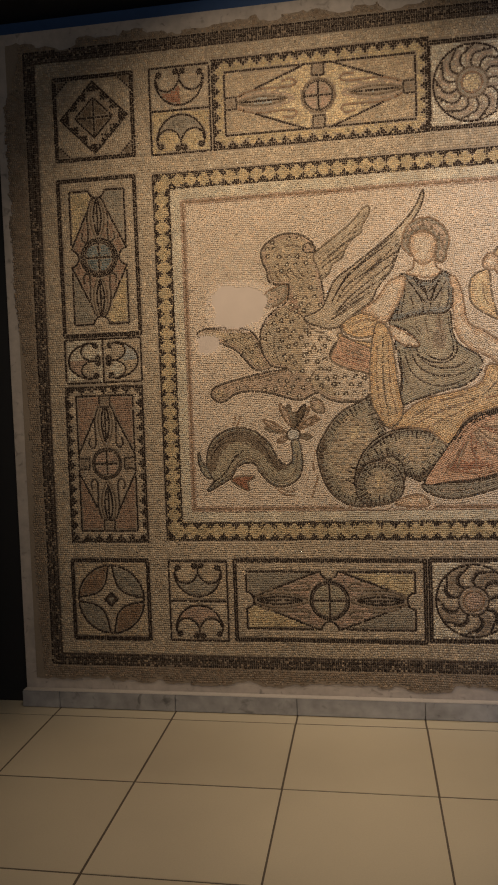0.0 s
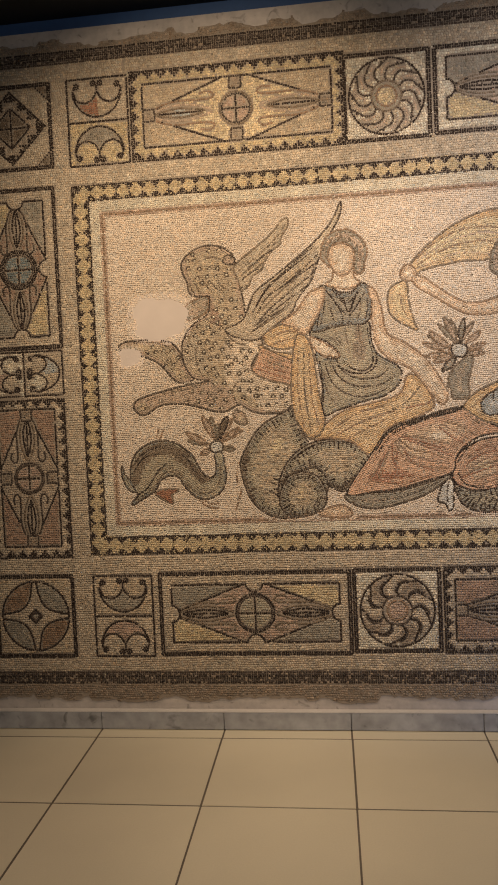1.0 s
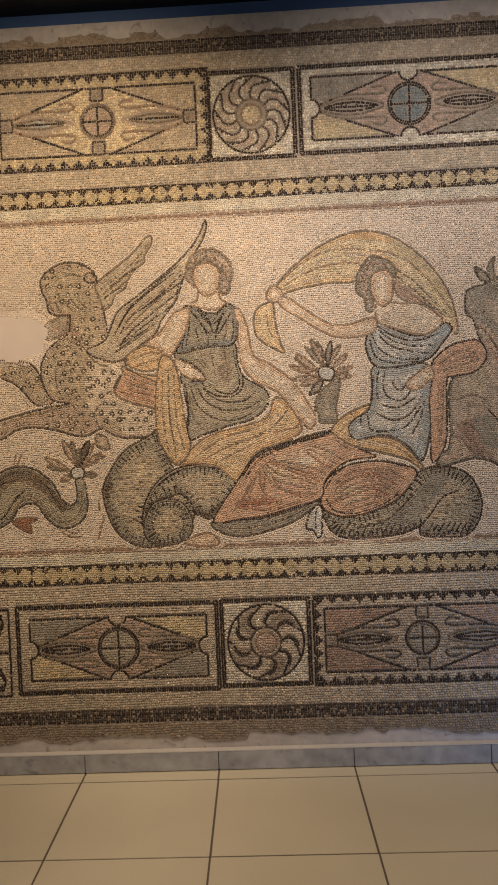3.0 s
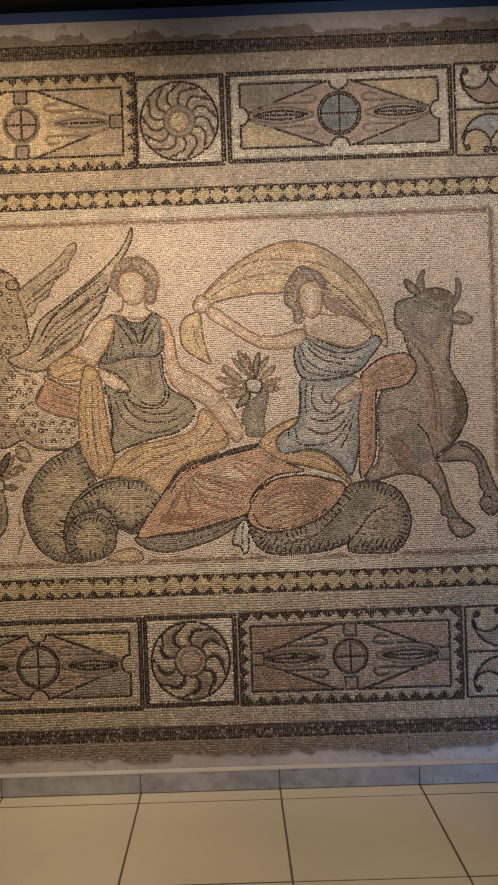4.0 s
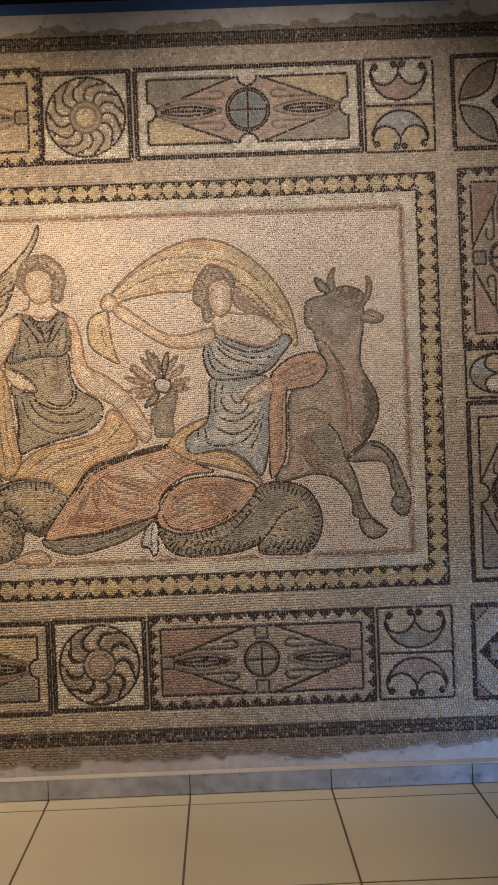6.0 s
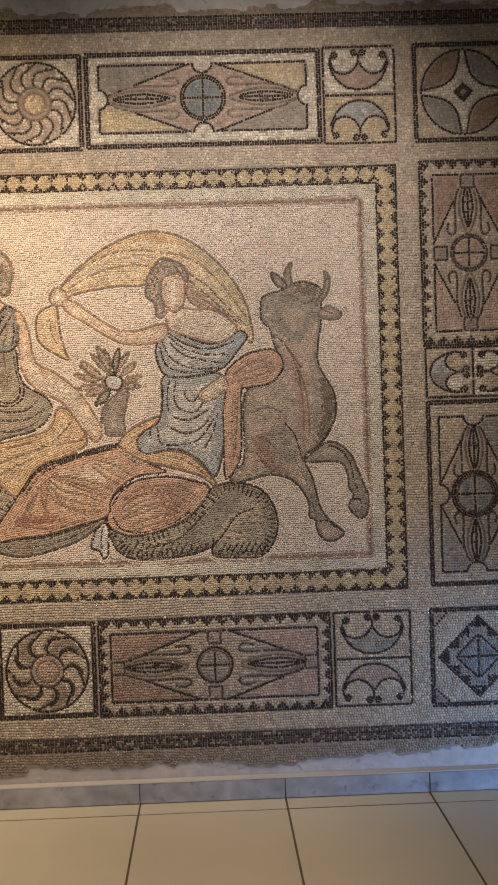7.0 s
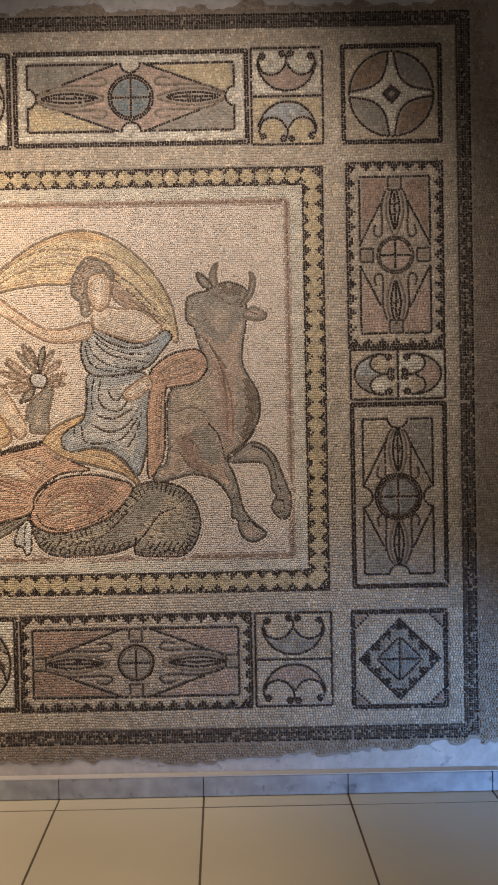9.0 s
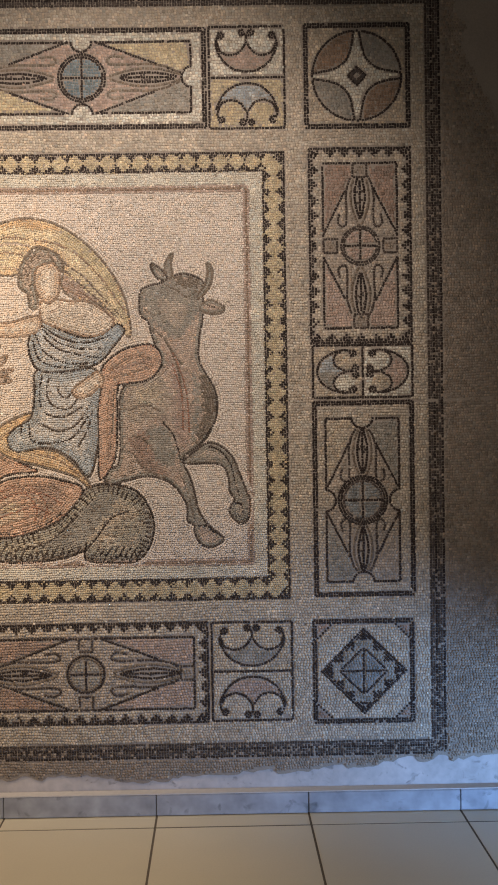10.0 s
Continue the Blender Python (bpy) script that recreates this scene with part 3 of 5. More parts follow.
form("paleskin", "brown", [(113.7, 203.5), (116.5, 202.2), (119.5, 204), (124.6, 203.1), (131.1, 203), (136.7, 200.2), (142.1, 195.3), (139.2, 191.2), (133.5, 189.1), (126.9, 190.3), (119.5, 192.9), (114.4, 195), (112.9, 198.8)],
     ("taupe", [(115.9, 197.7), (119.8, 200.4), (121.7, 203.2)]),
     ("tan", [(115.8, 195.9), (124.2, 193.7), (134.5, 191.4)]))
form("blue", "black", [(112.3, 195.8), (121.3, 191.8), (130.9, 188.7), (139.6, 191.8), (143.3, 194.1), (146.1, 191.1), (141.0, 184.4), (137.2, 179.7), (130.5, 176.8), (120.7, 175.4), (113.4, 175.7), (109.8, 179.2), (108.1, 185.6), (109.5, 191.5)],
     ("black", [(113.5, 193.8), (121.2, 188.8), (130.9, 186.8), (140.7, 189.8)]),
     ("black", [(112.0, 192.4), (118.6, 185.3), (128.3, 182.0), (136.8, 180.9)]),
     ("black", [(110.9, 190.4), (114.9, 182.9), (123.3, 179.0), (134.3, 178.8)]),
     ("black", [(110.1, 188.0), (112.3, 180.6), (119.6, 177.4), (130.6, 177.5)]),
     ("black", [(112.8, 193.3), (119.9, 187.2), (129.6, 184.4), (138.6, 184.5)]))
form("skin", "brown", [(124.9, 167.9), (130.4, 172.6), (135.4, 175.4), (137.7, 171.4), (134.6, 168.0), (128.7, 164.8)])
form("blue", "dark", [(111.0, 176.2), (120.7, 175.6), (131.8, 177.0), (136.7, 172.4), (135.1, 160.2), (135.0, 148.0), (131.1, 133.9), (124.5, 141.0), (114.8, 145.7), (102.5, 144.1), (99.0, 149.2), (102.8, 154.0), (108.4, 157.4), (110.1, 166.0)],
     ("black", [(113.3, 174.4), (112.1, 165.9), (114.1, 159.7), (121.3, 157.7), (128.8, 161.6)]),
     ("dark", [(116.3, 174.3), (115.0, 167.0), (117.8, 162.0), (123.9, 161.1), (127.8, 166.6)]),
     ("black", [(110.8, 170.9), (109.7, 161.1), (105.4, 156.3), (104.7, 150.2)]),
     ("dark", [(120.6, 172.9), (119.5, 168.1), (122.8, 165.0), (125.9, 169.1)]),
     ("black", [(107.8, 155.0), (108.8, 148.8), (114.9, 147.4), (124.7, 149.5), (131.1, 157.9)]),
     ("dark", [(111.5, 155.6), (119.9, 152.1), (127.4, 155.6), (132.6, 164.0)]),
     ("dark", [(127.1, 145.8), (131.0, 153.0), (132.9, 160.3)]))
form("coral", "black", [(137.4, 177.7), (145.4, 183.8), (155.2, 185.9), (160.0, 182.5), (160.1, 176.9), (154.8, 171.7), (145.0, 170.1), (143.0, 168.5), (142.5, 155.0), (142.2, 145.3), (140.5, 138.5), (135.4, 132.7), (134.9, 145.5), (135.0, 162.7), (136.5, 171.2)],
     ("brown", [(138.3, 174.8), (145.3, 179.4), (155.1, 182.7)]),
     ("brown", [(138.9, 172.3), (147.5, 174.4), (157.4, 177.7)]),
     ("brown", [(142.9, 180.7), (150.2, 181.7), (156.3, 180.2)]),
     ("brown", [(139.5, 167.4), (138.6, 155.2), (138.6, 140.5)]),
     ("umber", [(141.5, 168.5), (140.6, 155.1), (139.7, 142.9)]))
form("gold", "umber", [(91.6, 149.4), (98.0, 155.4), (109.9, 159.8), (104.1, 153.9), (100.2, 149.1), (109.9, 145.6), (119.6, 143.6), (128.0, 135.9), (131.9, 128.9), (124.2, 134.6), (109.7, 139.0), (100.0, 141.8), (92.8, 146.9)],
     ("brown", [(95.3, 148.1), (100.8, 152.8), (106.6, 156.3)]),
     ("brown", [(109.8, 143.4), (119.5, 140.6), (127.9, 134.0)]))
form("coral", "black", [(91.6, 148.7), (70.5, 144.0), (58.0, 139.5), (47.7, 126.3), (37.7, 110.5), (49.6, 110.9), (62.0, 112.2), (74.4, 115.5), (85.7, 118.9), (87.6, 125.5), (92.2, 131.2), (99.7, 135.2), (110.8, 136.5), (102.4, 140.7), (96.4, 144.4)],
     ("black", [(91.6, 148.0), (71.7, 143.2), (59.2, 138.7), (54.1, 134.7)]),
     ("brown", [(61.6, 135.7), (67.6, 130.5), (77.3, 127.8), (84.6, 125.1)]),
     ("brown", [(60.3, 134.5), (64.9, 125.7), (74.7, 121.7), (84.5, 121.4)]),
     ("rust", [(59.0, 133.3), (59.9, 123.4), (67.1, 118.2)]),
     ("brown", [(57.8, 132.1), (55.0, 123.6), (52.3, 117.5)]),
     ("rust", [(60.4, 136.9), (70.2, 134.2), (81.1, 130.1)]),
     ("brown", [(82.8, 142.4), (90.1, 139.7), (96.1, 135.8)]),
     ("rust", [(80.2, 140.0), (86.2, 134.9), (91.0, 132.2)]),
     ("brown", [(47.3, 116.4), (62.1, 114.7), (77.0, 117.9)]),
     ("rust", [(62.8, 136.1), (71.3, 132.4), (82.3, 128.1), (85.9, 126.5)]),
     ("brown", [(63.3, 136.6), (72.7, 135.3), (83.6, 132.0), (88.5, 129.4)]),
     ("rust", [(56.5, 130.4), (53.0, 122.4), (49.3, 116.3)]),
     ("brown", [(53.8, 126.1), (50.4, 119.3), (46.0, 114.0)]),
     ("black", [(51.5, 130.1), (56.3, 136.8), (62.2, 140.7), (76, 145), (90.8, 148.5)]),
     ("black", [(52.6, 128.9), (57.4, 135.6), (63.3, 139.5), (76, 143.8), (90.7, 147.3)]),
     ("rust", [(61.2, 129.3), (60.6, 124.2), (60.2, 118.4)]),
     ("rust", [(64.1, 130.4), (68.4, 123.9), (77.3, 120.1)]),
     ("rust", [(48.6, 116.4), (63.5, 115), (77.3, 117.8)]),
     ("umber", [(91.8, 145.9), (96.2, 142.3), (101.6, 138.6)]),
     patches=(("skin", [(62, 135.7), (73.6, 141), (87.2, 142.7), (93.8, 137.8), (83.4, 131.4), (75.5, 132.2), (77.6, 125.8), (69.6, 125), (60.6, 129.9)]), ("rust", [(48.7, 119.9), (59.1, 120.7), (68.2, 118.1), (58.9, 115.5), (47.4, 115.3)]), ("paleskin", [(74.6, 137.5), (82.5, 138.3), (85.7, 133.6), (77.8, 133.3)]),))
form("coral", "black", [(85.7, 118.9), (88.4, 126.9), (97.2, 132.8), (109.5, 134.6), (121.7, 132.5), (128.5, 129.0), (123.8, 121.3), (116.3, 115.4), (103.8, 110.9), (94.0, 110.5), (87.2, 113.9)],
     ("brown", [(92.0, 124.8), (102.0, 130.6), (114.3, 131.0), (122.7, 126.3)]),
     ("rust", [(90.7, 121.2), (99.5, 127.0), (111.8, 127.9), (120.2, 123.2)]),
     ("brown", [(91.8, 117.9), (101.8, 122.5), (111.6, 124.2), (117.6, 120.3)]),
     ("brown", [(94.1, 114.4), (104.1, 117.6), (112.7, 119.2)]),
     ("rust", [(89.3, 116.3), (98.0, 119.2), (109.1, 122.3), (116.4, 118.6)]),
     ("brown", [(96.5, 112.9), (106.4, 115.5), (115.1, 117.7)]),
     ("black", [(87.9, 123.2), (92.3, 129.3), (99.2, 133.6), (106, 135.3), (114.8, 134.5), (122.5, 131.6)]),
     ("black", [(88, 118.6), (91.8, 113.3), (100.7, 111.8), (113.1, 115.4), (119.9, 119.7)]),
     ("rust", [(95.7, 128.6), (103.5, 129.4), (110, 122.4), (109.3, 116.7)]),
     ("rust", [(98, 130.2), (106.9, 131), (113.9, 123.4), (113.2, 117.7)]),
     patches=(("skin", [(92.1, 123), (99, 126.2), (105.5, 122.5), (104.3, 117.4), (95.2, 115.4)]), ("wheat", [(96.6, 122.8), (101.1, 123.8), (102.7, 119.8), (97.6, 118.8)]), ("clay", [(109.2, 131.5), (119.2, 131.7), (121.2, 127.6), (115.5, 119.9), (109.8, 116.7), (112.3, 124.6)]),))
form("grey", "dark", [(37.7, 110.5), (40.7, 105.5), (51.8, 103.4), (66.7, 106.7), (76.8, 111.0), (85.6, 118.4), (74.4, 114.6), (59.5, 111.1)],
     ("dark", [(40.1, 108.0), (51.9, 106.9), (66.8, 109.6), (80.6, 115.3)]))
form("skin", "brown", [(24.5, 102.3), (34.5, 105.4), (39.4, 102.3), (38.3, 99.9), (26.9, 100.2)])
form("pale", "black", [(83.8, 116.1), (85.8, 114.9), (86, 109.2), (85.4, 102.9), (83.5, 101.5), (82.2, 104.7), (78.8, 106), (79.9, 110.5), (80.8, 112.8)],
     ("dark", [(83.9, 114.7), (83, 109.3), (83.3, 103.6)]))
# the flower on its stem
form("pale", "black", [(87.3, 176.2), (90.3, 177.1), (93.5, 175.8), (93.9, 173.4), (92.2, 171), (88.5, 171.5), (86.9, 173.8)])
form("grey", "umber", [(96.5, 170.8), (95.2, 163.7), (94, 159.4), (94.4, 155), (93.2, 152.3), (86.7, 152.6), (86.3, 155.9), (84.7, 158.7), (86, 164.1), (89.4, 167.8), (93.9, 171.4)],
     patches=(("grey", [(94.3, 169.2), (91.5, 166.1), (89.2, 161.8), (90, 155.2), (87.9, 155.3), (87, 159.7), (88.2, 164)]),))
petal("tan", "umber", (90.4, 174.2), (83.9, 189.3), 1.5)
petal("tan", "umber", (90.4, 174.2), (87.1, 188.2), 1.3)
petal("taupe", "dark", (90.4, 174.2), (92.9, 188.1), 1.4)
petal("tan", "brown", (90.4, 174.2), (77.2, 183.3), 1.8)
petal("taupe", "umber", (90.4, 174.2), (76.4, 181.6), 1.2)
petal("tan", "brown", (90.4, 174.2), (74, 178), 1.4)
petal("tan", "brown", (90.4, 174.2), (74.9, 171.9), 1.3)
petal("tan", "brown", (90.4, 174.2), (78.8, 169.3), 1.6)
petal("taupe", "dark", (90.4, 174.2), (82.6, 164.8), 1.7)
petal("tan", "umber", (90.4, 174.2), (97.1, 186.4), 1.3)
petal("tan", "brown", (90.4, 174.2), (99.8, 182.1), 1.6)
petal("tan", "brown", (90.4, 174.2), (102.1, 176.5), 1.4)
petal("tan", "brown", (90.4, 174.2), (101.4, 172.2), 1.5)
petal("taupe", "umber", (90.4, 174.2), (81.4, 186.3), 1.2)
# the seated form: arms, head, draperies
form("skin", "brown", [(50.5, 204.4), (53.4, 203.6), (56.3, 196.1), (58.4, 183.8), (65.6, 179.3), (75.2, 171.6), (82.2, 160.8), (84.9, 154.1), (82.0, 149.8), (75.9, 156.9), (68.8, 166.4), (59.2, 171.7), (53.3, 179.0), (51.9, 190.1), (52.2, 197.5)],
     ("brown", [(54.3, 187.6), (58.4, 184.5)]))
form("skin", "brown", [(24.5, 204.2), (31.2, 205.2), (29.4, 197.1), (25.2, 189.6), (21.3, 184.9), (15.7, 188.5), (10.9, 190.7), (17.5, 195.8), (21.2, 200.6)])
form("paleskin", "brown", [(23.6, 183.4), (26.3, 182.7), (30.4, 180.2), (34.8, 177.2), (36.7, 174.1), (34.6, 173.6), (32.2, 174.6), (30.2, 174.1), (26.1, 177.3), (23.7, 180.6)],
     ("brown", [(32.3, 177), (34.1, 174.9)]))
form("skin", "brown", [(34, 223.2), (36.8, 225), (41, 225), (44.3, 222.6), (45, 218.1), (44.1, 213.8), (41.6, 211.2), (37.9, 210.6), (35, 213.8), (33.4, 218.6)])
form("taupe", "brown", [(29.9, 219.6), (30.6, 224.6), (33, 228.6), (37.6, 231.1), (42.6, 231.2), (46.9, 228.5), (50.3, 224.6), (51, 219.9), (49.5, 215.6), (49.1, 212.2), (46.2, 210.6), (44.8, 213.3), (45.3, 219.2), (44.1, 223.2), (40.8, 225.4), (36.9, 225.5), (34.1, 223.2), (33, 218.7), (34.4, 214.6), (32.2, 216.1)], curls=True)
form("paleskin", "brown", [(35.4, 213.2), (38, 210.6), (41.6, 211.1), (44.1, 213.6), (45, 209.3), (47.2, 207), (42.6, 204.4), (37.1, 205.2), (31.6, 207), (34.6, 209.1)])
form("slate", "black", [(28.3, 205.8), (33.2, 206.3), (38.1, 203.2), (44.3, 203.7), (48.1, 207.0), (52.9, 202.4), (52.6, 195.0), (48.9, 188.5), (37.5, 188.0), (27.5, 185.9), (24.6, 187.2), (27.5, 197.2)],
     ("black", [(31.9, 204.4), (37.8, 195.1), (39.0, 189.1)]),
     ("black", [(46.7, 203.8), (43.3, 196.6), (41.5, 189.1)]),
     ("black", [(34.4, 205.0), (39.9, 198.0), (42.5, 202.8)]),
     ("black", [(30.0, 198.3), (27.8, 192.3), (27.1, 187.4)]),
     ("black", [(39.3, 201.7), (40.4, 197.9), (44.1, 200.3)]),
     ("black", [(32.6, 203.4), (36.8, 197.4), (40.5, 192.8)]),
     ("black", [(35.9, 204.1), (39.1, 199.5), (41.3, 194.1)]),
     ("black", [(49.2, 202.5), (45.6, 196.9), (42.4, 192.7)]),
     ("black", [(45.9, 202.9), (43.7, 198.4), (41.7, 193.8)]),
     ("black", [(28.2, 201.5), (27, 193.8), (25.9, 188.5)]),
     ("black", [(31, 200.2), (29.9, 193.6), (28.8, 189)]),
     ("dark", [(50.2, 200.2), (50.2, 194.7), (49.2, 190.3)]),
     ("dark", [(33.4, 196.7), (34.3, 192.3), (35.3, 189.4)]),
     ("umber", [(47.3, 198.2), (46.6, 193.8), (45.4, 190.5)]),
     patches=(("olive", [(30.2, 201.4), (34.5, 196.7), (37.6, 191), (30.8, 189.1)]), ("moss", [(45.6, 196.1), (50.1, 199.1), (50.4, 191.4), (44.3, 190.6)]),))
form("olive", "black", [(24.6, 187), (30.8, 188.2), (39.8, 190), (48.1, 189.8), (50.8, 188), (51.4, 181.4), (53.6, 174.6), (58.9, 171), (63.8, 167.4), (64.4, 163), (61.8, 158.7), (56.1, 155), (46, 152.7), (38.1, 150.3), (32.4, 148.3), (29, 147.3), (27.6, 153.5), (28.5, 160.2), (26.5, 171.5), (26, 176.6), (30.2, 173.8), (35.2, 173.1), (36.9, 174.3), (33.7, 178.9), (28.3, 182.6), (23.9, 183.9)],
     ("black", [(49.7, 187.5), (50.5, 180.3), (51.9, 173.6), (51.1, 169.2), (47.7, 167.1), (42.2, 168.3), (37.9, 172.1)]),
     ("black", [(52.4, 179.1), (53.5, 173.5), (52.8, 169.1), (48.8, 166), (42.1, 166.3), (35.6, 169.9)]),
     ("dark", [(35.2, 172.7), (38.8, 166.4), (46.5, 163.3), (54.3, 164), (58.8, 167.7)]),
     ("dark", [(32.3, 172.3), (36.5, 164.3), (44.1, 160.1), (54.1, 160.1), (62, 164.2)]),
     ("dark", [(30.1, 171.3), (33, 162.2), (40.6, 156.3), (49.5, 155.3), (58.5, 158.8)]),
     ("umber", [(29.3, 166.9), (30.6, 157.9), (34.8, 151.5)]),
     ("black", [(27.4, 172.6), (28.8, 162.4), (28.4, 153.5)]),
     ("umber", [(27.3, 184.9), (33.9, 182.3), (37, 177.7)]),
     ("umber", [(39.8, 189.2), (40.1, 183.1), (41.4, 175.2)]),
     ("umber", [(35.3, 188.3), (35.6, 183.3), (38.2, 178.7)]),
     ("umber", [(45.3, 189.4), (46.2, 182.7), (46.9, 174.9)]),
     patches=(("dust", [(44.2, 188.4), (47.5, 188.2), (49.2, 174.8), (45.7, 170.6), (42.5, 175.2)]), ("moss", [(30.7, 186.9), (42, 188.5), (43.8, 179.5), (41.4, 175.2), (35, 182.2)]), ("moss", [(39, 170.9), (49.9, 164.8), (58.7, 165.5), (61.9, 162), (49.6, 157.6), (40.8, 160.8)]),))
form("gold", "umber", [(17.6, 185.0), (22.0, 183.4), (24.7, 175.9), (26.6, 159.0), (29.0, 143.7), (23.2, 136.4), (18.4, 140.6), (14.3, 149.6), (13.9, 164.4), (15.3, 176.7)],
     ("brown", [(17.8, 176.6), (17.1, 159.4), (19.0, 142.0)]),
     ("umber", [(20.4, 179.0), (20.1, 159.3), (22.4, 139.4)]),
     ("brown", [(22.7, 176.4), (23.2, 156.7), (26.0, 143.0)]))
form("gold", "umber", [(2.2, 185.8), (9.1, 189.7), (17.8, 190.2), (21.6, 185.1), (17.4, 180.1), (9.9, 178.6), (3.1, 181.1)],
     ("brown", [(5.1, 183.2), (11.5, 186.7), (20.1, 185.9)]),
     ("brown", [(6.3, 181.0), (12.6, 183.0), (18.8, 183.0)]))
form("gold", "brown", [(29.0, 143.2), (38.6, 149.5), (53.5, 152.7), (63.5, 156.0), (66.8, 163.8), (72.4, 162.4), (78.6, 149.9), (70.5, 144.7), (58.0, 140.2), (52.8, 133.0), (48.2, 128.2), (40.5, 134.6), (30.7, 136.4), (23.2, 136.4)],
     ("brown", [(30.8, 139.7), (43.5, 147.4), (55.9, 150.6)]),
     ("brown", [(33.2, 137.6), (45.8, 143.6), (60.8, 148.0)]),
     ("umber", [(58.3, 148.1), (65.8, 151.5), (72.3, 158.7)]),
     ("brown", [(39.4, 136.4), (49.4, 141.0), (57.0, 144.5)]),
     ("rust", [(65.8, 149.1), (72.0, 150.1), (76.9, 151.2)]))
# the horned form
form("taupe", "dark", [(156.9, 217.4), (160.4, 215.5), (163.3, 211.5), (160.3, 210.9), (157.7, 213.8)])
form("grey", "umber", [(162.9, 211.1), (162.1, 215.4), (163.4, 219.4), (165.6, 221.2), (164.8, 217.1), (165.3, 212.6)])
form("taupe", "umber", [(174.7, 204.4), (177.8, 208.8), (179, 213.5), (178.8, 217.4), (180.9, 215.2), (180.6, 209.9), (178.2, 205.8), (175.5, 203.4)])
form("taupe", "umber", [(175.7, 199.9), (179, 202.8), (183.2, 201.7), (185.6, 199.6), (183.6, 197.5), (178.6, 197.7)],
     ("dark", [(178.4, 200.7), (181.3, 200.1), (183.7, 199.3)]))
form("grey", "dark", [(168.1, 138.9), (174.7, 144.7), (178.4, 146.7), (183.1, 145.4), (187.9, 140.6), (190.5, 134.3), (192.7, 128.3), (194.3, 124.1), (193.6, 116.5), (190.4, 114.5), (186.7, 118.2), (186.6, 121.3), (188.3, 124.2), (186.5, 127.3), (186.2, 132.1), (184, 137.4), (178.1, 138.6)],
     ("black", [(178.3, 145.3), (183, 143.4), (187, 138), (188.6, 130.8), (190.5, 125.4)]),
     ("black", [(188.3, 122.5), (190.7, 122.4), (191.3, 118.8), (188.7, 117.1)]),
     patches=(("sand", [(174.7, 142.6), (180.6, 140.7), (184.1, 139.1), (178.1, 138.8)]),))
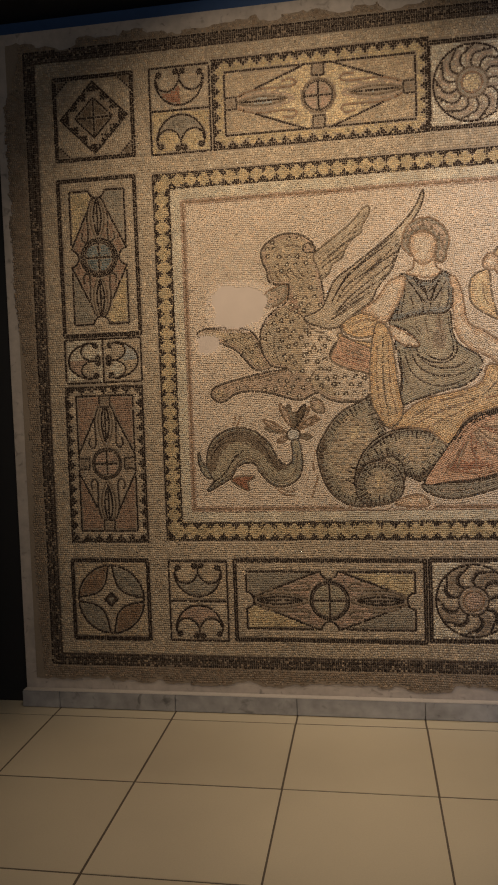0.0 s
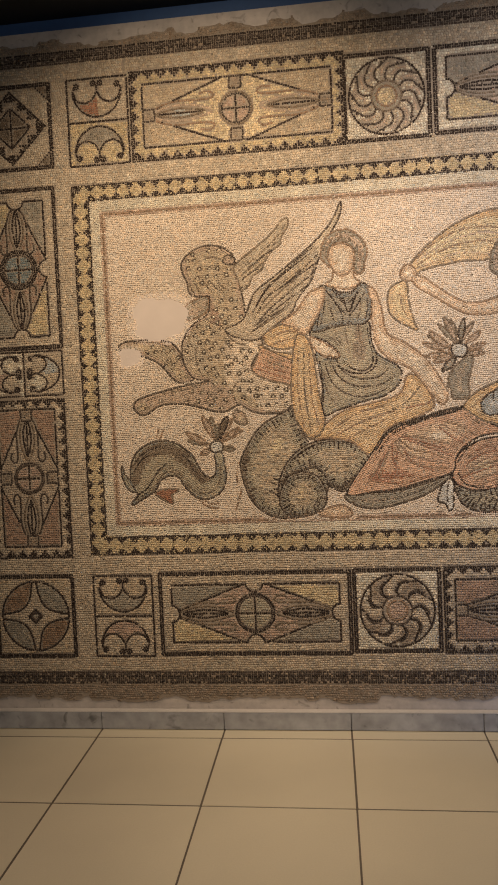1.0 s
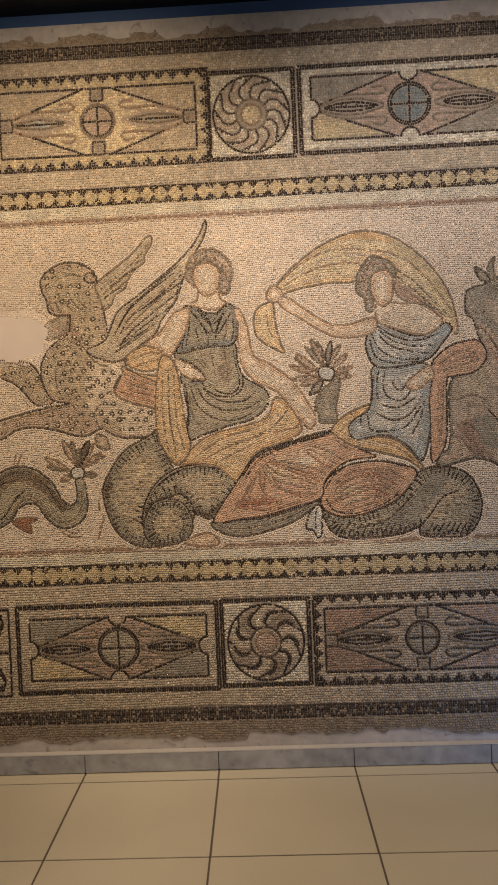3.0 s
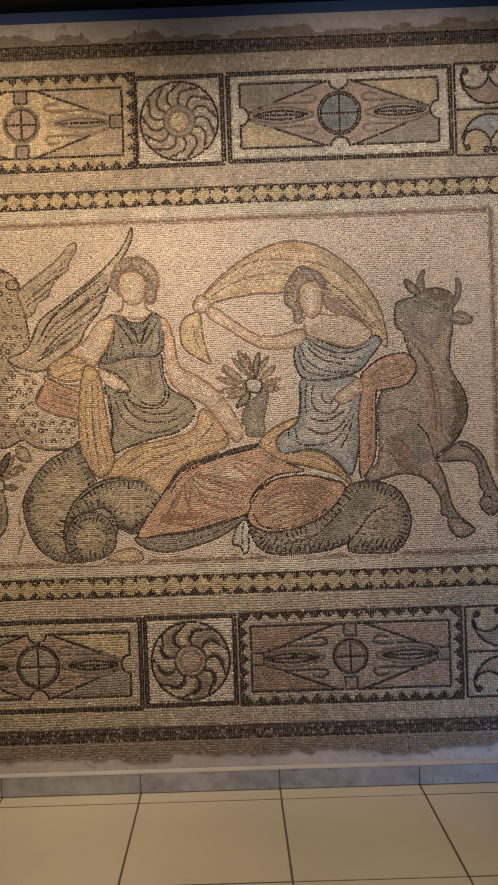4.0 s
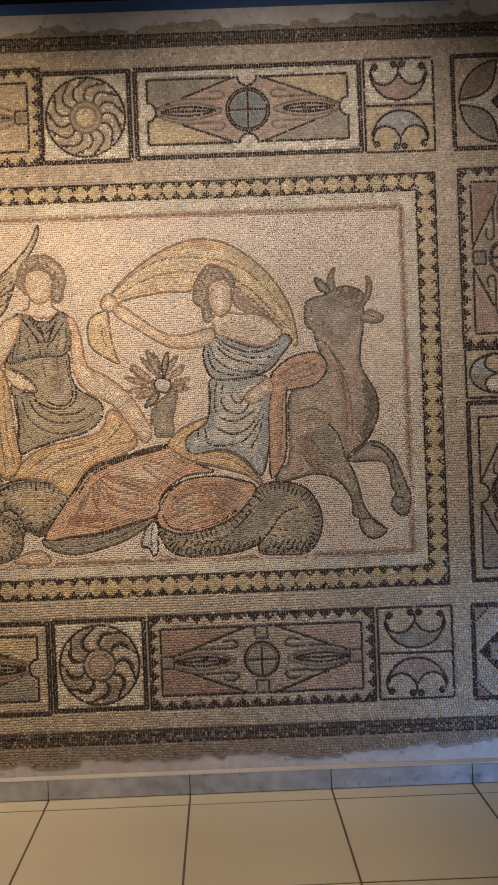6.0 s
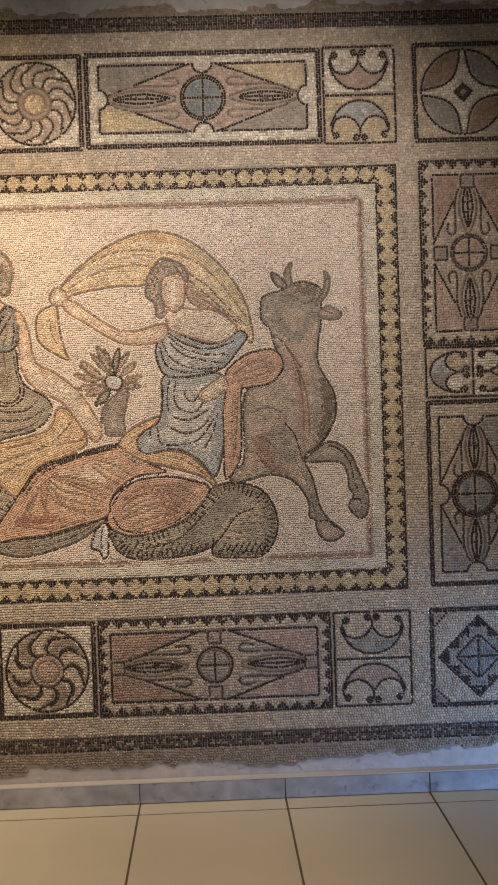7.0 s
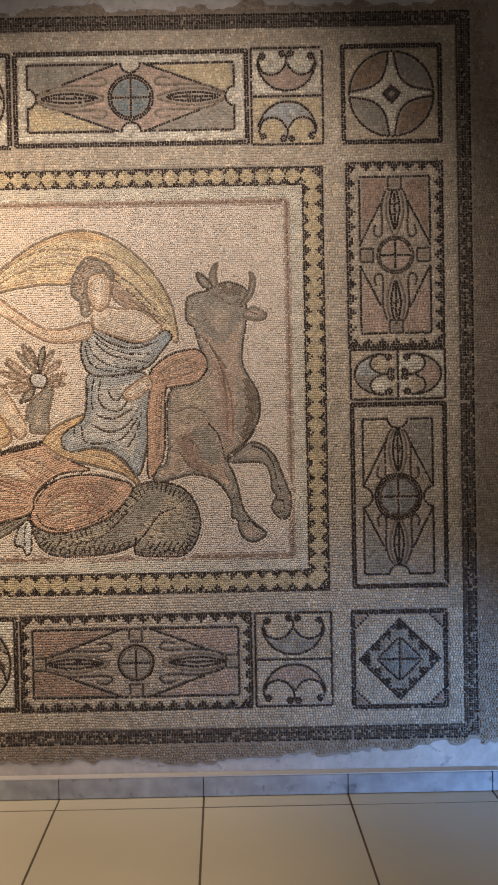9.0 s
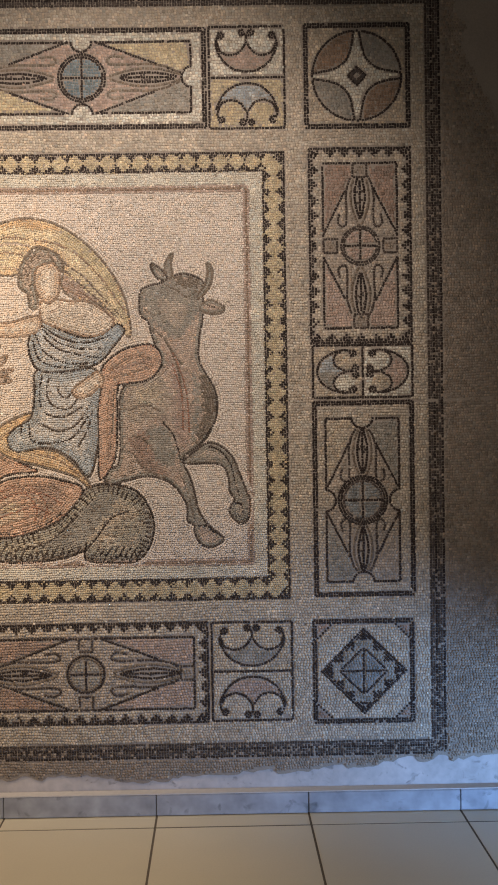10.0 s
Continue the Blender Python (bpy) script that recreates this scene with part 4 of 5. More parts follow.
form("taupe", "dark", [(152.1, 203.2), (153, 207.2), (156.6, 209), (161, 209.9), (165.1, 212.3), (169.9, 213.3), (174.6, 211.9), (177.4, 209.4), (176.9, 200.5), (176.8, 195.1), (175.5, 188.6), (175, 180.3), (177.2, 174.7), (181, 168.1), (182.1, 160.9), (180.4, 153.8), (176, 146.8), (168.2, 140.8), (170.6, 133.8), (172.4, 127.8), (173.9, 120.5), (177.3, 114.7), (182.6, 110.1), (183.8, 108.2), (179.4, 105.4), (174.9, 106.6), (172.4, 111), (172.1, 114.4), (169.6, 115.9), (169.5, 121.9), (166.4, 127.7), (161.5, 132), (152.9, 133.8), (138.5, 130.7), (138.6, 136.1), (143.1, 140.7), (144.2, 167.1), (151.8, 171.6), (159.1, 176.7), (160.2, 180.8), (158.2, 185.1), (156.5, 190.5), (155.4, 194.8), (152.4, 197.6)],
     ("black", [(160.2, 155.1), (164, 151), (166.2, 144.7), (167.4, 140.1)]),
     ("black", [(168.2, 141.1), (174.8, 146.2), (179.8, 153.2)]),
     ("dark", [(175.7, 188), (175.2, 180.3), (177.5, 174.7), (181.1, 167.5), (181.8, 159.7)]),
     ("umber", [(160.2, 190.4), (164.7, 183.1), (168.7, 177.5)]),
     ("umber", [(157.3, 192.3), (163, 185.5), (166.8, 175.8), (168.3, 166.2)]),
     ("rust", [(163, 185.5), (166.9, 177.6), (170.1, 166.1), (170.8, 150.6)]),
     ("rust", [(164.5, 178.3), (168.1, 166.2), (168.4, 151.8)]),
     ("umber", [(148.2, 143.6), (151.9, 138), (157.7, 134.2), (161.2, 131.1)]),
     ("dark", [(154.1, 132.6), (156.9, 128.3), (159.8, 125.2)]),
     ("dark", [(156.5, 133.1), (159.3, 129.4), (161.3, 128.7)]),
     ("umber", [(165.6, 137.6), (168.9, 130.3), (171, 121.8), (172.6, 115.8)]),
     ("black", [(173.7, 113.9), (177.3, 113.8), (179.6, 111.4), (182.9, 109.7)]),
     ("black", [(175.8, 113.3), (177.1, 107.3)]),
     ("black", [(179, 111.7), (180, 106.2)]),
     ("umber", [(153.9, 199.6), (158.6, 197), (160.5, 198.5)]),
     ("umber", [(162.6, 208.8), (166.7, 206.9), (170.8, 204.3), (175, 206.5)]),
     ("umber", [(146.6, 159.8), (153.9, 161.9), (159.7, 159.3)]),
     ("umber", [(146.3, 150.2), (152.2, 148.8), (156.8, 143.9)]),
     patches=(("umber", [(175.7, 174.9), (181, 168.1), (182.1, 160.9), (180.4, 153.8), (176, 146.8), (173, 146.9), (175.8, 158.8), (174.9, 168.3)]), ("grey", [(172.2, 175.6), (175.6, 170.7), (175.8, 158.8), (173, 146.9), (170.4, 149.4), (172.4, 163.7)]), ("pink", [(160.7, 186.8), (165.2, 180.6), (169.1, 170.9), (171.4, 158.9), (171, 147), (167.6, 144.7), (163.7, 154.4), (165.3, 165.1), (161.6, 178.4)]), ("grey", [(153.5, 151.2), (160.5, 154.7), (164.8, 149.6), (166.9, 141.1), (162.6, 136.5), (155.5, 140.3)]), ("clay", [(146.2, 147.8), (153.5, 152.4), (157.9, 141.4), (162.5, 134.1), (153, 135)]), ("sand", [(145.6, 165.8), (157.9, 174.9), (163.6, 168.8), (163.9, 159.2), (153.6, 154.8), (146.5, 155)]), ("tan", [(149.3, 166.9), (157.8, 171.4), (161.1, 165.3), (153.8, 160.7)]), ("grey", [(154.2, 208.5), (165.1, 211.5), (175.7, 210.1), (176.6, 200.5), (170.3, 190), (164.3, 187.9), (156.2, 195.3), (152.8, 202.6)]), ("sand", [(158.8, 203.6), (169.5, 202), (171.6, 194.7), (164.4, 192.6)]), ("umber", [(165.1, 212.3), (174.6, 211.9), (176.8, 208.3), (169.7, 206.7)]), ("grey", [(167.3, 135.1), (170.8, 133.8), (173.9, 120.5), (178.5, 113.8), (173.7, 112.2), (169.7, 118.3)]),))
# coils
form("moss", "black", [(130.3, 129.4), (135.4, 130.9), (142.2, 130.7), (150, 127.6), (154.9, 120.6), (156.3, 112.6), (153.8, 104.8), (149.1, 100.4), (141.2, 99.9), (129.9, 100.7), (128.3, 104.4), (122, 102.3), (111.7, 100.8), (98, 100.6), (91.3, 103.1), (87.5, 108), (86.5, 113.5), (91.6, 111.3), (98.4, 111.1), (107.6, 113.5), (116.8, 115.9), (123.8, 122.8), (128.5, 128.1)],
     ("black", [(146.4, 120), (139.5, 117.5), (133.6, 109.9), (128.6, 104.4)]),
     ("dark", [(128.3, 121.5), (122.4, 114.8), (114.2, 108.3), (102.8, 105.2)]),
     ("dark", [(91.3, 101.9), (92.7, 104.4), (94.9, 107.5)]),
     ("dark", [(94.2, 101.8), (95.7, 104.3), (97.8, 107.4)]),
     ("dark", [(97.2, 101.8), (98.6, 104.2), (100.8, 107.3)]),
     ("dark", [(100.1, 101.7), (101.6, 104.1), (103.7, 107.2)]),
     ("dark", [(103.1, 101.6), (104.5, 104), (106.7, 107.2)]),
     ("dark", [(106, 101.5), (107.5, 103.9), (109.6, 107.1)]),
     ("dark", [(109, 101.4), (110.4, 103.8), (112.6, 107)]),
     ("dark", [(111.9, 101.3), (113.4, 103.8), (115.6, 106.9)]),
     ("dark", [(114.9, 101.2), (116.3, 103.7), (118.5, 106.8)]),
     ("dark", [(117.9, 101.1), (119.3, 103.6), (121.4, 106.7)]),
     ("dark", [(120.8, 101), (122.2, 103.5), (124.4, 106.6)]),
     ("dark", [(123.7, 100.9), (125.2, 103.4), (127.3, 106.5)]),
     ("dark", [(126.7, 100.8), (128.1, 103.3), (130.3, 106.4)]),
     ("black", [(131.6, 101.1), (132.6, 103.2), (134.7, 106.3)]),
     ("black", [(134.1, 101.1), (135, 103.1), (137.2, 106.2)]),
     ("black", [(136.6, 101), (137.5, 103), (139.7, 106.1)]),
     ("black", [(139, 100.9), (140, 102.9), (142.2, 106)]),
     ("black", [(141.5, 100.8), (142.5, 102.8), (144.6, 106)]),
     ("black", [(144, 100.8), (145, 102.8), (147.1, 105.9)]),
     ("black", [(146.5, 100.7), (147.5, 102.7), (149.6, 105.8)]),
     ("black", [(149, 100.6), (150, 102.6), (152.1, 105.7)]),
     ("black", [(151.5, 100.5), (152.4, 102.5), (154.6, 105.6)]),
     patches=(("grey", [(126, 119.3), (135.3, 128.1), (144.4, 127.8), (138.4, 118.9), (130.1, 108.9), (122.1, 104.6), (107.3, 105.1), (116.6, 110.5)]), ("moss", [(140.6, 115.4), (147.4, 117.4), (150.6, 111.7), (145.9, 107.3), (139.1, 106.4)]),))
form("moss", "dark", [(7.6, 114.3), (10.8, 119.5), (15.6, 121.3), (21.5, 120.9), (26, 117.2), (28.4, 110.1), (27.2, 105.4), (23, 102), (15.3, 100.5), (8.8, 102.5), (6.1, 107.9)],
     ("dark", [(12.5, 117.4), (19.6, 119.2), (24.4, 115.5)]),
     ("dark", [(23.5, 113.8), (24.1, 109.1), (21.9, 105)]),
     patches=(("tan", [(11.2, 114.2), (17.2, 117.5), (21.7, 113.8), (21.5, 108), (15.4, 103.4), (10.8, 107.1)]), ("wheat", [(15.4, 115.8), (18.9, 115.1), (18.6, 110.4), (15.6, 108.2)]),))
form("moss", "black", [(5.6, 109.6), (6.6, 117.9), (10.5, 126), (16.1, 131.6), (23.8, 135.3), (33.2, 136.3), (41.3, 134.9), (50.9, 130.1), (45.3, 120.6), (37.8, 111.9), (29.9, 114.5), (27.8, 119.5), (23.3, 123.2), (15, 121.3), (10.2, 119.5), (7.4, 114.3)],
     ("black", [(11.7, 125.9), (17.8, 130.9), (25, 134.1), (33.2, 135.1), (41.2, 133.5), (49.1, 129.4)]),
     ("dark", [(21.4, 127.3), (23.3, 122), (26, 117.2)]),
     ("dark", [(28.8, 115.9), (34.6, 114), (38, 113.3)]),
     patches=(("tan", [(24.8, 130.1), (34.2, 132.7), (43.4, 130), (40.8, 123.7), (32.5, 119.3), (26.8, 123)]), ("umber", [(35.8, 115.7), (43, 121.3), (45.3, 120.6), (37.8, 111.9), (31.1, 114.1)]),))
form("moss", "dark", [(-11.5, 124.5), (-8.7, 133), (-1.4, 143.2), (10.1, 149.7), (15, 152), (18.4, 139.1), (26, 128), (30, 116.5), (22, 102.4), (9.5, 100), (-0.4, 102.5), (-7.6, 110.2)],
     patches=(("umber", [(-11.5, 127.3), (-9.5, 133.6), (-7.3, 136.7), (-6.7, 127.2), (-7.6, 117.7), (-3.4, 107), (2.7, 100.9), (-3.5, 103.2), (-8.6, 109.2)]), ("tan", [(2.6, 143.7), (9.8, 140.2), (12.8, 135.9), (9.4, 130.8), (5, 127.8), (3.5, 117.3), (5.1, 106.7), (0.1, 112.1), (-2.6, 123.9), (-2, 135.4)]), ("wheat", [(4.4, 137.3), (10.7, 136), (6.2, 130.9), (2.9, 126.8)])))
# the spotted form with its saddle and wings
form("coral", "umber", [(-4, 169.5), (-1.6, 175.4), (0.8, 179.8), (4.4, 178.7), (13.9, 174), (17.5, 173.2), (15.8, 162.5), (8.5, 163.4), (1.3, 165.6)],
     ("umber", [(0.7, 177.7), (7.8, 174.3), (16.2, 171.8)]),
     ("umber", [(-0, 175.3), (6.5, 172), (15.5, 169.7)]),
     ("rust", [(-2.1, 170.6), (6.3, 167.2), (15.3, 164.3)]),
     ("dark", [(1.7, 173.4), (2.4, 172.2)]),
     ("dark", [(6.4, 170.2), (7.1, 168.9)]),
     ("dark", [(11.2, 168.7), (11.9, 167.3)]),
     ("rust", [(-0.8, 172.9), (6.4, 169.6), (15.4, 167.1)]))
form("gold", "umber", [(-0.4, 179.9), (0.9, 181.3), (6.8, 178), (17.6, 175.6), (17.5, 173), (9.1, 175.1), (3.1, 177.3)])
form("buff", "dark", [(-15.9, 189.0), (-7.2, 193.4), (-1.4, 205.1), (6.8, 211.3), (24.2, 224.0), (35.0, 234.7), (39.9, 244.0), (38.9, 237.0), (32.3, 226.0), (28.4, 217.3), (26.0, 211.1), (23.8, 207.4), (18.3, 200.8), (15.2, 195.0), (5.8, 188.5), (-1.0, 183.7), (-8.9, 184.6)],
     ("black", [(25, 221.6), (11.7, 212.5), (3.4, 205.2), (-2.8, 195.5)]),
     ("dark", [(26.8, 224.8), (14, 215.1), (4.6, 207.3), (-0.3, 199.8)]),
     ("dark", [(27.8, 217.2), (12.6, 208), (4.4, 202.9), (-0.5, 195.3)]),
     ("dark", [(25.7, 212.2), (14.7, 204.5), (5.3, 197.2), (-0.7, 190.9)]),
     ("dark", [(22.1, 206.3), (11, 199.1), (4, 194), (-1.9, 189.8)]),
     ("dark", [(15.6, 199.4), (7.4, 194.9), (1.6, 190.7), (-3.1, 187.6)]),
     ("umber", [(18.3, 211), (10.2, 204.8), (1.9, 197.4)]),
     ("umber", [(20.8, 214.7), (10.3, 208.1), (2, 200.8)]),
     ("umber", [(12.1, 196.9), (5.1, 192.2), (-0.8, 188.6)]),
     ("dark", [(27.8, 217.2), (26.6, 215.4), (25.7, 212.2)]),
     ("dark", [(23.3, 208.4), (22.9, 206.8), (20.3, 205.3)]),
     ("dark", [(28.9, 221.4), (20.7, 214.1), (13.7, 209)]),
     patches=(("tan", [(25.5, 220.5), (11.6, 211.4), (2.2, 203), (-2.8, 195.5), (-3, 191), (4.1, 196.2), (14.7, 204.5), (24.1, 215)]),))
form("buff", "umber", [(-10.4, 217.9), (-1.9, 224.5), (6.8, 231), (12.9, 237.5), (15.6, 238), (15.1, 234.3), (12.2, 230.1), (11.7, 226.9), (7.5, 223.9), (4.5, 219.9), (2.7, 215.8), (-1.9, 212.8), (-3.9, 208.5), (-7.4, 206.7), (-8.6, 211.8)],
     ("umber", [(-8.5, 215.6), (1.6, 222.5), (11.7, 231.9), (14.3, 235.8)]),
     ("dark", [(8.3, 224.4), (2.8, 221.6), (-6.1, 214.6)]),
     ("dark", [(2.7, 216.1), (-1.8, 215.2), (-6.8, 211.4)]),
     ("dark", [(-3.9, 208.9), (-6.1, 208.6), (-7.9, 207.5)]),
     ("umber", [(-7.3, 213.5), (1.5, 220.1), (9.7, 227.9)]),
     ("umber", [(-6.2, 212.2), (-1.2, 215.5), (3.9, 219.3)]),
     patches=(("tan", [(-8.5, 214.2), (2.8, 221.6), (8.4, 225), (2.5, 215.9), (-3.8, 211.5)]),))
form("tan", "dark", [(-14.8, 222.7), (-12.4, 223.4), (-10.1, 221.7), (-10.5, 219.3), (-13.2, 219), (-15.2, 220.3)])
form("tan", "dark", [(-28.8, 226.8), (-23.8, 228.3), (-17.6, 227.9), (-12.6, 225.2), (-9.6, 221.4), (-9.4, 216.6), (-8, 209.3), (-6.7, 202.1), (-4.8, 191.2), (1, 183.7), (0.8, 179.8), (-4, 169.5), (13.3, 162.4), (14.3, 150.5), (7.9, 149.4), (0.6, 149.2), (-5.5, 150.8), (-11, 153.8), (-16.5, 151.2), (-21.5, 151.1), (-30, 153.7), (-39.7, 155.6), (-48.7, 155), (-55, 151.3), (-58.7, 151.3), (-61.4, 154.3), (-60.4, 157.5), (-56, 159.5), (-44.6, 162.3), (-33.2, 164.6), (-24.7, 165.6), (-31.6, 167.2), (-35.3, 172.2), (-36.8, 178.4), (-36.2, 184.4), (-33.8, 189.1), (-29.2, 193.7), (-25.4, 195.7), (-23.1, 198.2), (-22.5, 204.2), (-23.9, 205.2), (-27.9, 205.1), (-31.8, 206.9), (-32.7, 211.8), (-34.5, 216), (-35.1, 220.6), (-32.6, 224.3)],
     ("dark", [(-36.8, 178.4), (-35.3, 172.2), (-31.6, 167.2), (-24.7, 165.6)]),
     ("umber", [(-29.8, 181.7), (-30.2, 174.4), (-26.9, 167.2)]),
     ("umber", [(-31.7, 212), (-30.9, 208.9), (-29.8, 206.8)]),
     ("umber", [(-28.9, 211.8), (-27.8, 208.7), (-26.3, 206.6)]),
     ("umber", [(-24.6, 212.5), (-22.9, 209), (-21.1, 207)]),
     ("umber", [(-20.9, 211.3), (-18.6, 208.2), (-16.2, 207.4)]),
     ("umber", [(-18.4, 212.4), (-16.1, 208.9), (-13.1, 207.3)]),
     ("umber", [(-24.1, 222.3), (-20.3, 223), (-16.1, 221.6)]),
     ("dark", [(-22.4, 206.6), (-22.4, 201.8), (-23.5, 197)]),
     ("umber", [(-59.8, 154.4), (-56.9, 155.1), (-55.3, 153.6)]),
     ("umber", [(-57.7, 151.8), (-56.3, 153.6), (-53.5, 154)]),
     ("umber", [(-24.5, 165.4), (-35.8, 162.5), (-48.4, 160), (-54.8, 157.8)]),
     ("umber", [(-14.8, 186.9), (-11.3, 183.1), (-6.4, 181.6)]),
     ("umber", [(-12.8, 188.6), (-8.7, 184.8), (-2.7, 182.7)]),
     ("umber", [(-11.5, 154.1), (-13.6, 160.3), (-10.9, 165)]),
     patches=(("paleskin", [(-14.8, 186.9), (-5, 186.4), (0.8, 180.1), (-4, 169.5), (13.3, 161.4), (13.5, 151.8), (0.6, 150.5), (-6.4, 157.5), (-16, 162.8), (-17.8, 175)]), ("taupe", [(-56, 159.1), (-44.6, 161.7), (-25.7, 165.1), (-16, 162.8), (-11.5, 154.1), (-19, 152), (-39.7, 155.6), (-53.8, 153.5)]), ("clay", [(-22.9, 201.8), (-18, 196.7), (-17, 191.8), (-22.5, 192.1)]), ("buff", [(-35.3, 172.2), (-36, 183.2), (-30.6, 190.2), (-26.1, 182.7), (-25.4, 170.5)]),), spots=0.044)
form("tan", "dark", [(-62.7, 180.7), (-67.3, 183.4), (-64.7, 185.7), (-59, 186.2), (-49.5, 186.3), (-41.9, 184.5), (-38.3, 180.6), (-37, 177.2), (-35.1, 171.6), (-31.6, 166.9), (-36.7, 165.2), (-40.6, 166.4), (-44.1, 170.5), (-48.6, 175.3), (-55.6, 178.7)],
     ("umber", [(-59.6, 185.6), (-49.6, 184.9), (-42.2, 182.3)]), spots=0.044)
form("taupe", "brown", [(-33.8, 201.2), (-28.7, 204), (-24.9, 205.3), (-23, 203.6), (-23.8, 198.5), (-27.2, 196), (-31.7, 194.5), (-34.1, 195.2)],
     patches=(("sand", [(-33.2, 200), (-25, 204.3), (-23.9, 200.7), (-32.7, 197.6)]), ("sand", [(-33.4, 196.4), (-25.3, 198.3), (-30.4, 195)]),))
# the fish and the plant by its tail
form("olive", "dark", [(-68.7, 127.1), (-67.6, 123.5), (-65, 119.6), (-62.5, 114.7), (-65, 114.8), (-67.8, 118.6), (-69.1, 123.5)])
form("rust", "umber", [(-52.7, 114.1), (-46.6, 115.3), (-41.5, 114.6), (-44.9, 112.5), (-44.7, 108.2), (-51.2, 111.6)],
     ("coral", [(-51.1, 113.3), (-46.2, 113.6)]))
form("olive", "dark", [(-64.9, 121.8), (-64, 128.2), (-61, 133.4), (-55.8, 136.9), (-49.2, 138.5), (-42.7, 137.4), (-37.5, 134), (-33.8, 130.1), (-31.4, 125.3), (-28.9, 121.6), (-25.9, 120.2), (-23.6, 121.8), (-23, 126.7), (-23.6, 131.2), (-20.1, 131.9), (-18.9, 126.6), (-18.5, 120.2), (-20.1, 114.9), (-23.9, 111.3), (-29, 109.9), (-33.2, 111.1), (-36.4, 113.9), (-39.4, 117.7), (-41.4, 120.8), (-45.2, 121.6), (-48.5, 120.7), (-50.8, 118.6), (-52.7, 114.9), (-56.1, 112.7), (-60, 110.6), (-64.6, 108.1), (-64.1, 109.9), (-61.6, 112.8), (-62.8, 114.8), (-64.6, 117.5)],
     ("black", [(-61.6, 112.8), (-55.8, 117.2), (-51.1, 124.3), (-46.5, 127.6)]),
     ("umber", [(-55.8, 117.2), (-50.5, 124), (-44.4, 125.3), (-39.2, 120.9), (-34.2, 114.3), (-27.7, 113), (-22.1, 117.1), (-21, 126.6)]),
     ("umber", [(-53.7, 116), (-49, 122.3), (-44.5, 123.7), (-40.4, 120.4), (-35.3, 113.8)]),
     ("dark", [(-62.2, 110.4), (-57.1, 114), (-52.6, 116)]),
     ("dark", [(-61.8, 129.2), (-56, 133.8), (-49.4, 135.7), (-42.9, 134.4)]),
     ("black", [(-62.9, 123.9), (-59.6, 129.1), (-55, 132.1)]),
     ("dark", [(-40.8, 132.7), (-36.6, 129.3), (-33.7, 123.9), (-29.6, 119), (-25.3, 118.3)]),
     patches=(("umber", [(-64.9, 121.8), (-61, 133.4), (-49.2, 138.5), (-37.5, 134), (-31.4, 125.3), (-25.8, 120.2), (-29.7, 116.3), (-35.9, 121.8), (-42.1, 128.5), (-49.6, 130.9), (-56.4, 126.8), (-59, 119.4), (-63, 116.3)]), ("tan", [(-55.9, 115.6), (-50.6, 122.9), (-44.5, 124.5), (-39.4, 118.8), (-33.2, 112.7), (-25.6, 113), (-21.5, 118.2), (-23.5, 111.8), (-29, 110.1), (-35.3, 113.3), (-41.4, 120.8), (-48.5, 121.2), (-52.6, 115.5)]),))
form("pale", "dark", [(-25.6, 134.8), (-23.8, 137.1), (-21.1, 137.2), (-19.3, 135.3), (-19.9, 132.7), (-22.5, 131.8), (-24.8, 132.7)])
form("tan", "umber", [(-13.9, 149.8), (-11.9, 151.8), (-8.6, 149.6), (-7.5, 145.1), (-9.9, 144.4), (-13.2, 146.4)])
petal("tan", "brown", (-22.3, 134.6), (-36.9, 141.9), 1.6)
petal("taupe", "umber", (-22.3, 134.6), (-36.2, 138), 1.4)
petal("tan", "brown", (-22.3, 134.6), (-28.6, 149.4), 1.6)
petal("taupe", "umber", (-22.3, 134.6), (-24.6, 148.8), 1.6)
petal("taupe", "umber", (-22.3, 134.6), (-21.1, 145.7), 1.4)
petal("umber", "black", (-22.3, 134.6), (-16.3, 148.9), 1.8)
petal("tan", "brown", (-22.3, 134.6), (-14.4, 147.7), 1.4)
petal("tan", "brown", (-22.3, 134.6), (-11.2, 143.7), 1.3)
petal("tan", "brown", (-22.3, 134.6), (-9.6, 142), 1.3)
petal("taupe", "umber", (-22.3, 134.6), (-13.8, 133.2), 1.5)
petal("tan", "brown", (-22.3, 134.6), (-30.3, 131.2), 1.4)
stroke(curve([(-0.322, 1.1), (-0.281, 1.066), (-0.227, 1.054)]), "brown")
stroke(curve([(-0.295, 1.093), (-0.258, 1.076), (-0.221, 1.081)]), "brown")
stroke(curve([(-0.513, 1.395), (-0.505, 1.421), (-0.5, 1.442)]), "brown")
stroke(curve([(-0.497, 1.392), (-0.485, 1.415), (-0.476, 1.436)]), "brown")
stroke(curve([(-0.12, 1.274), (-0.133, 1.221), (-0.134, 1.168)]), "brown")
stroke(curve([(-0.113, 1.146), (-0.129, 1.094), (-0.148, 1.041)]), "brown")
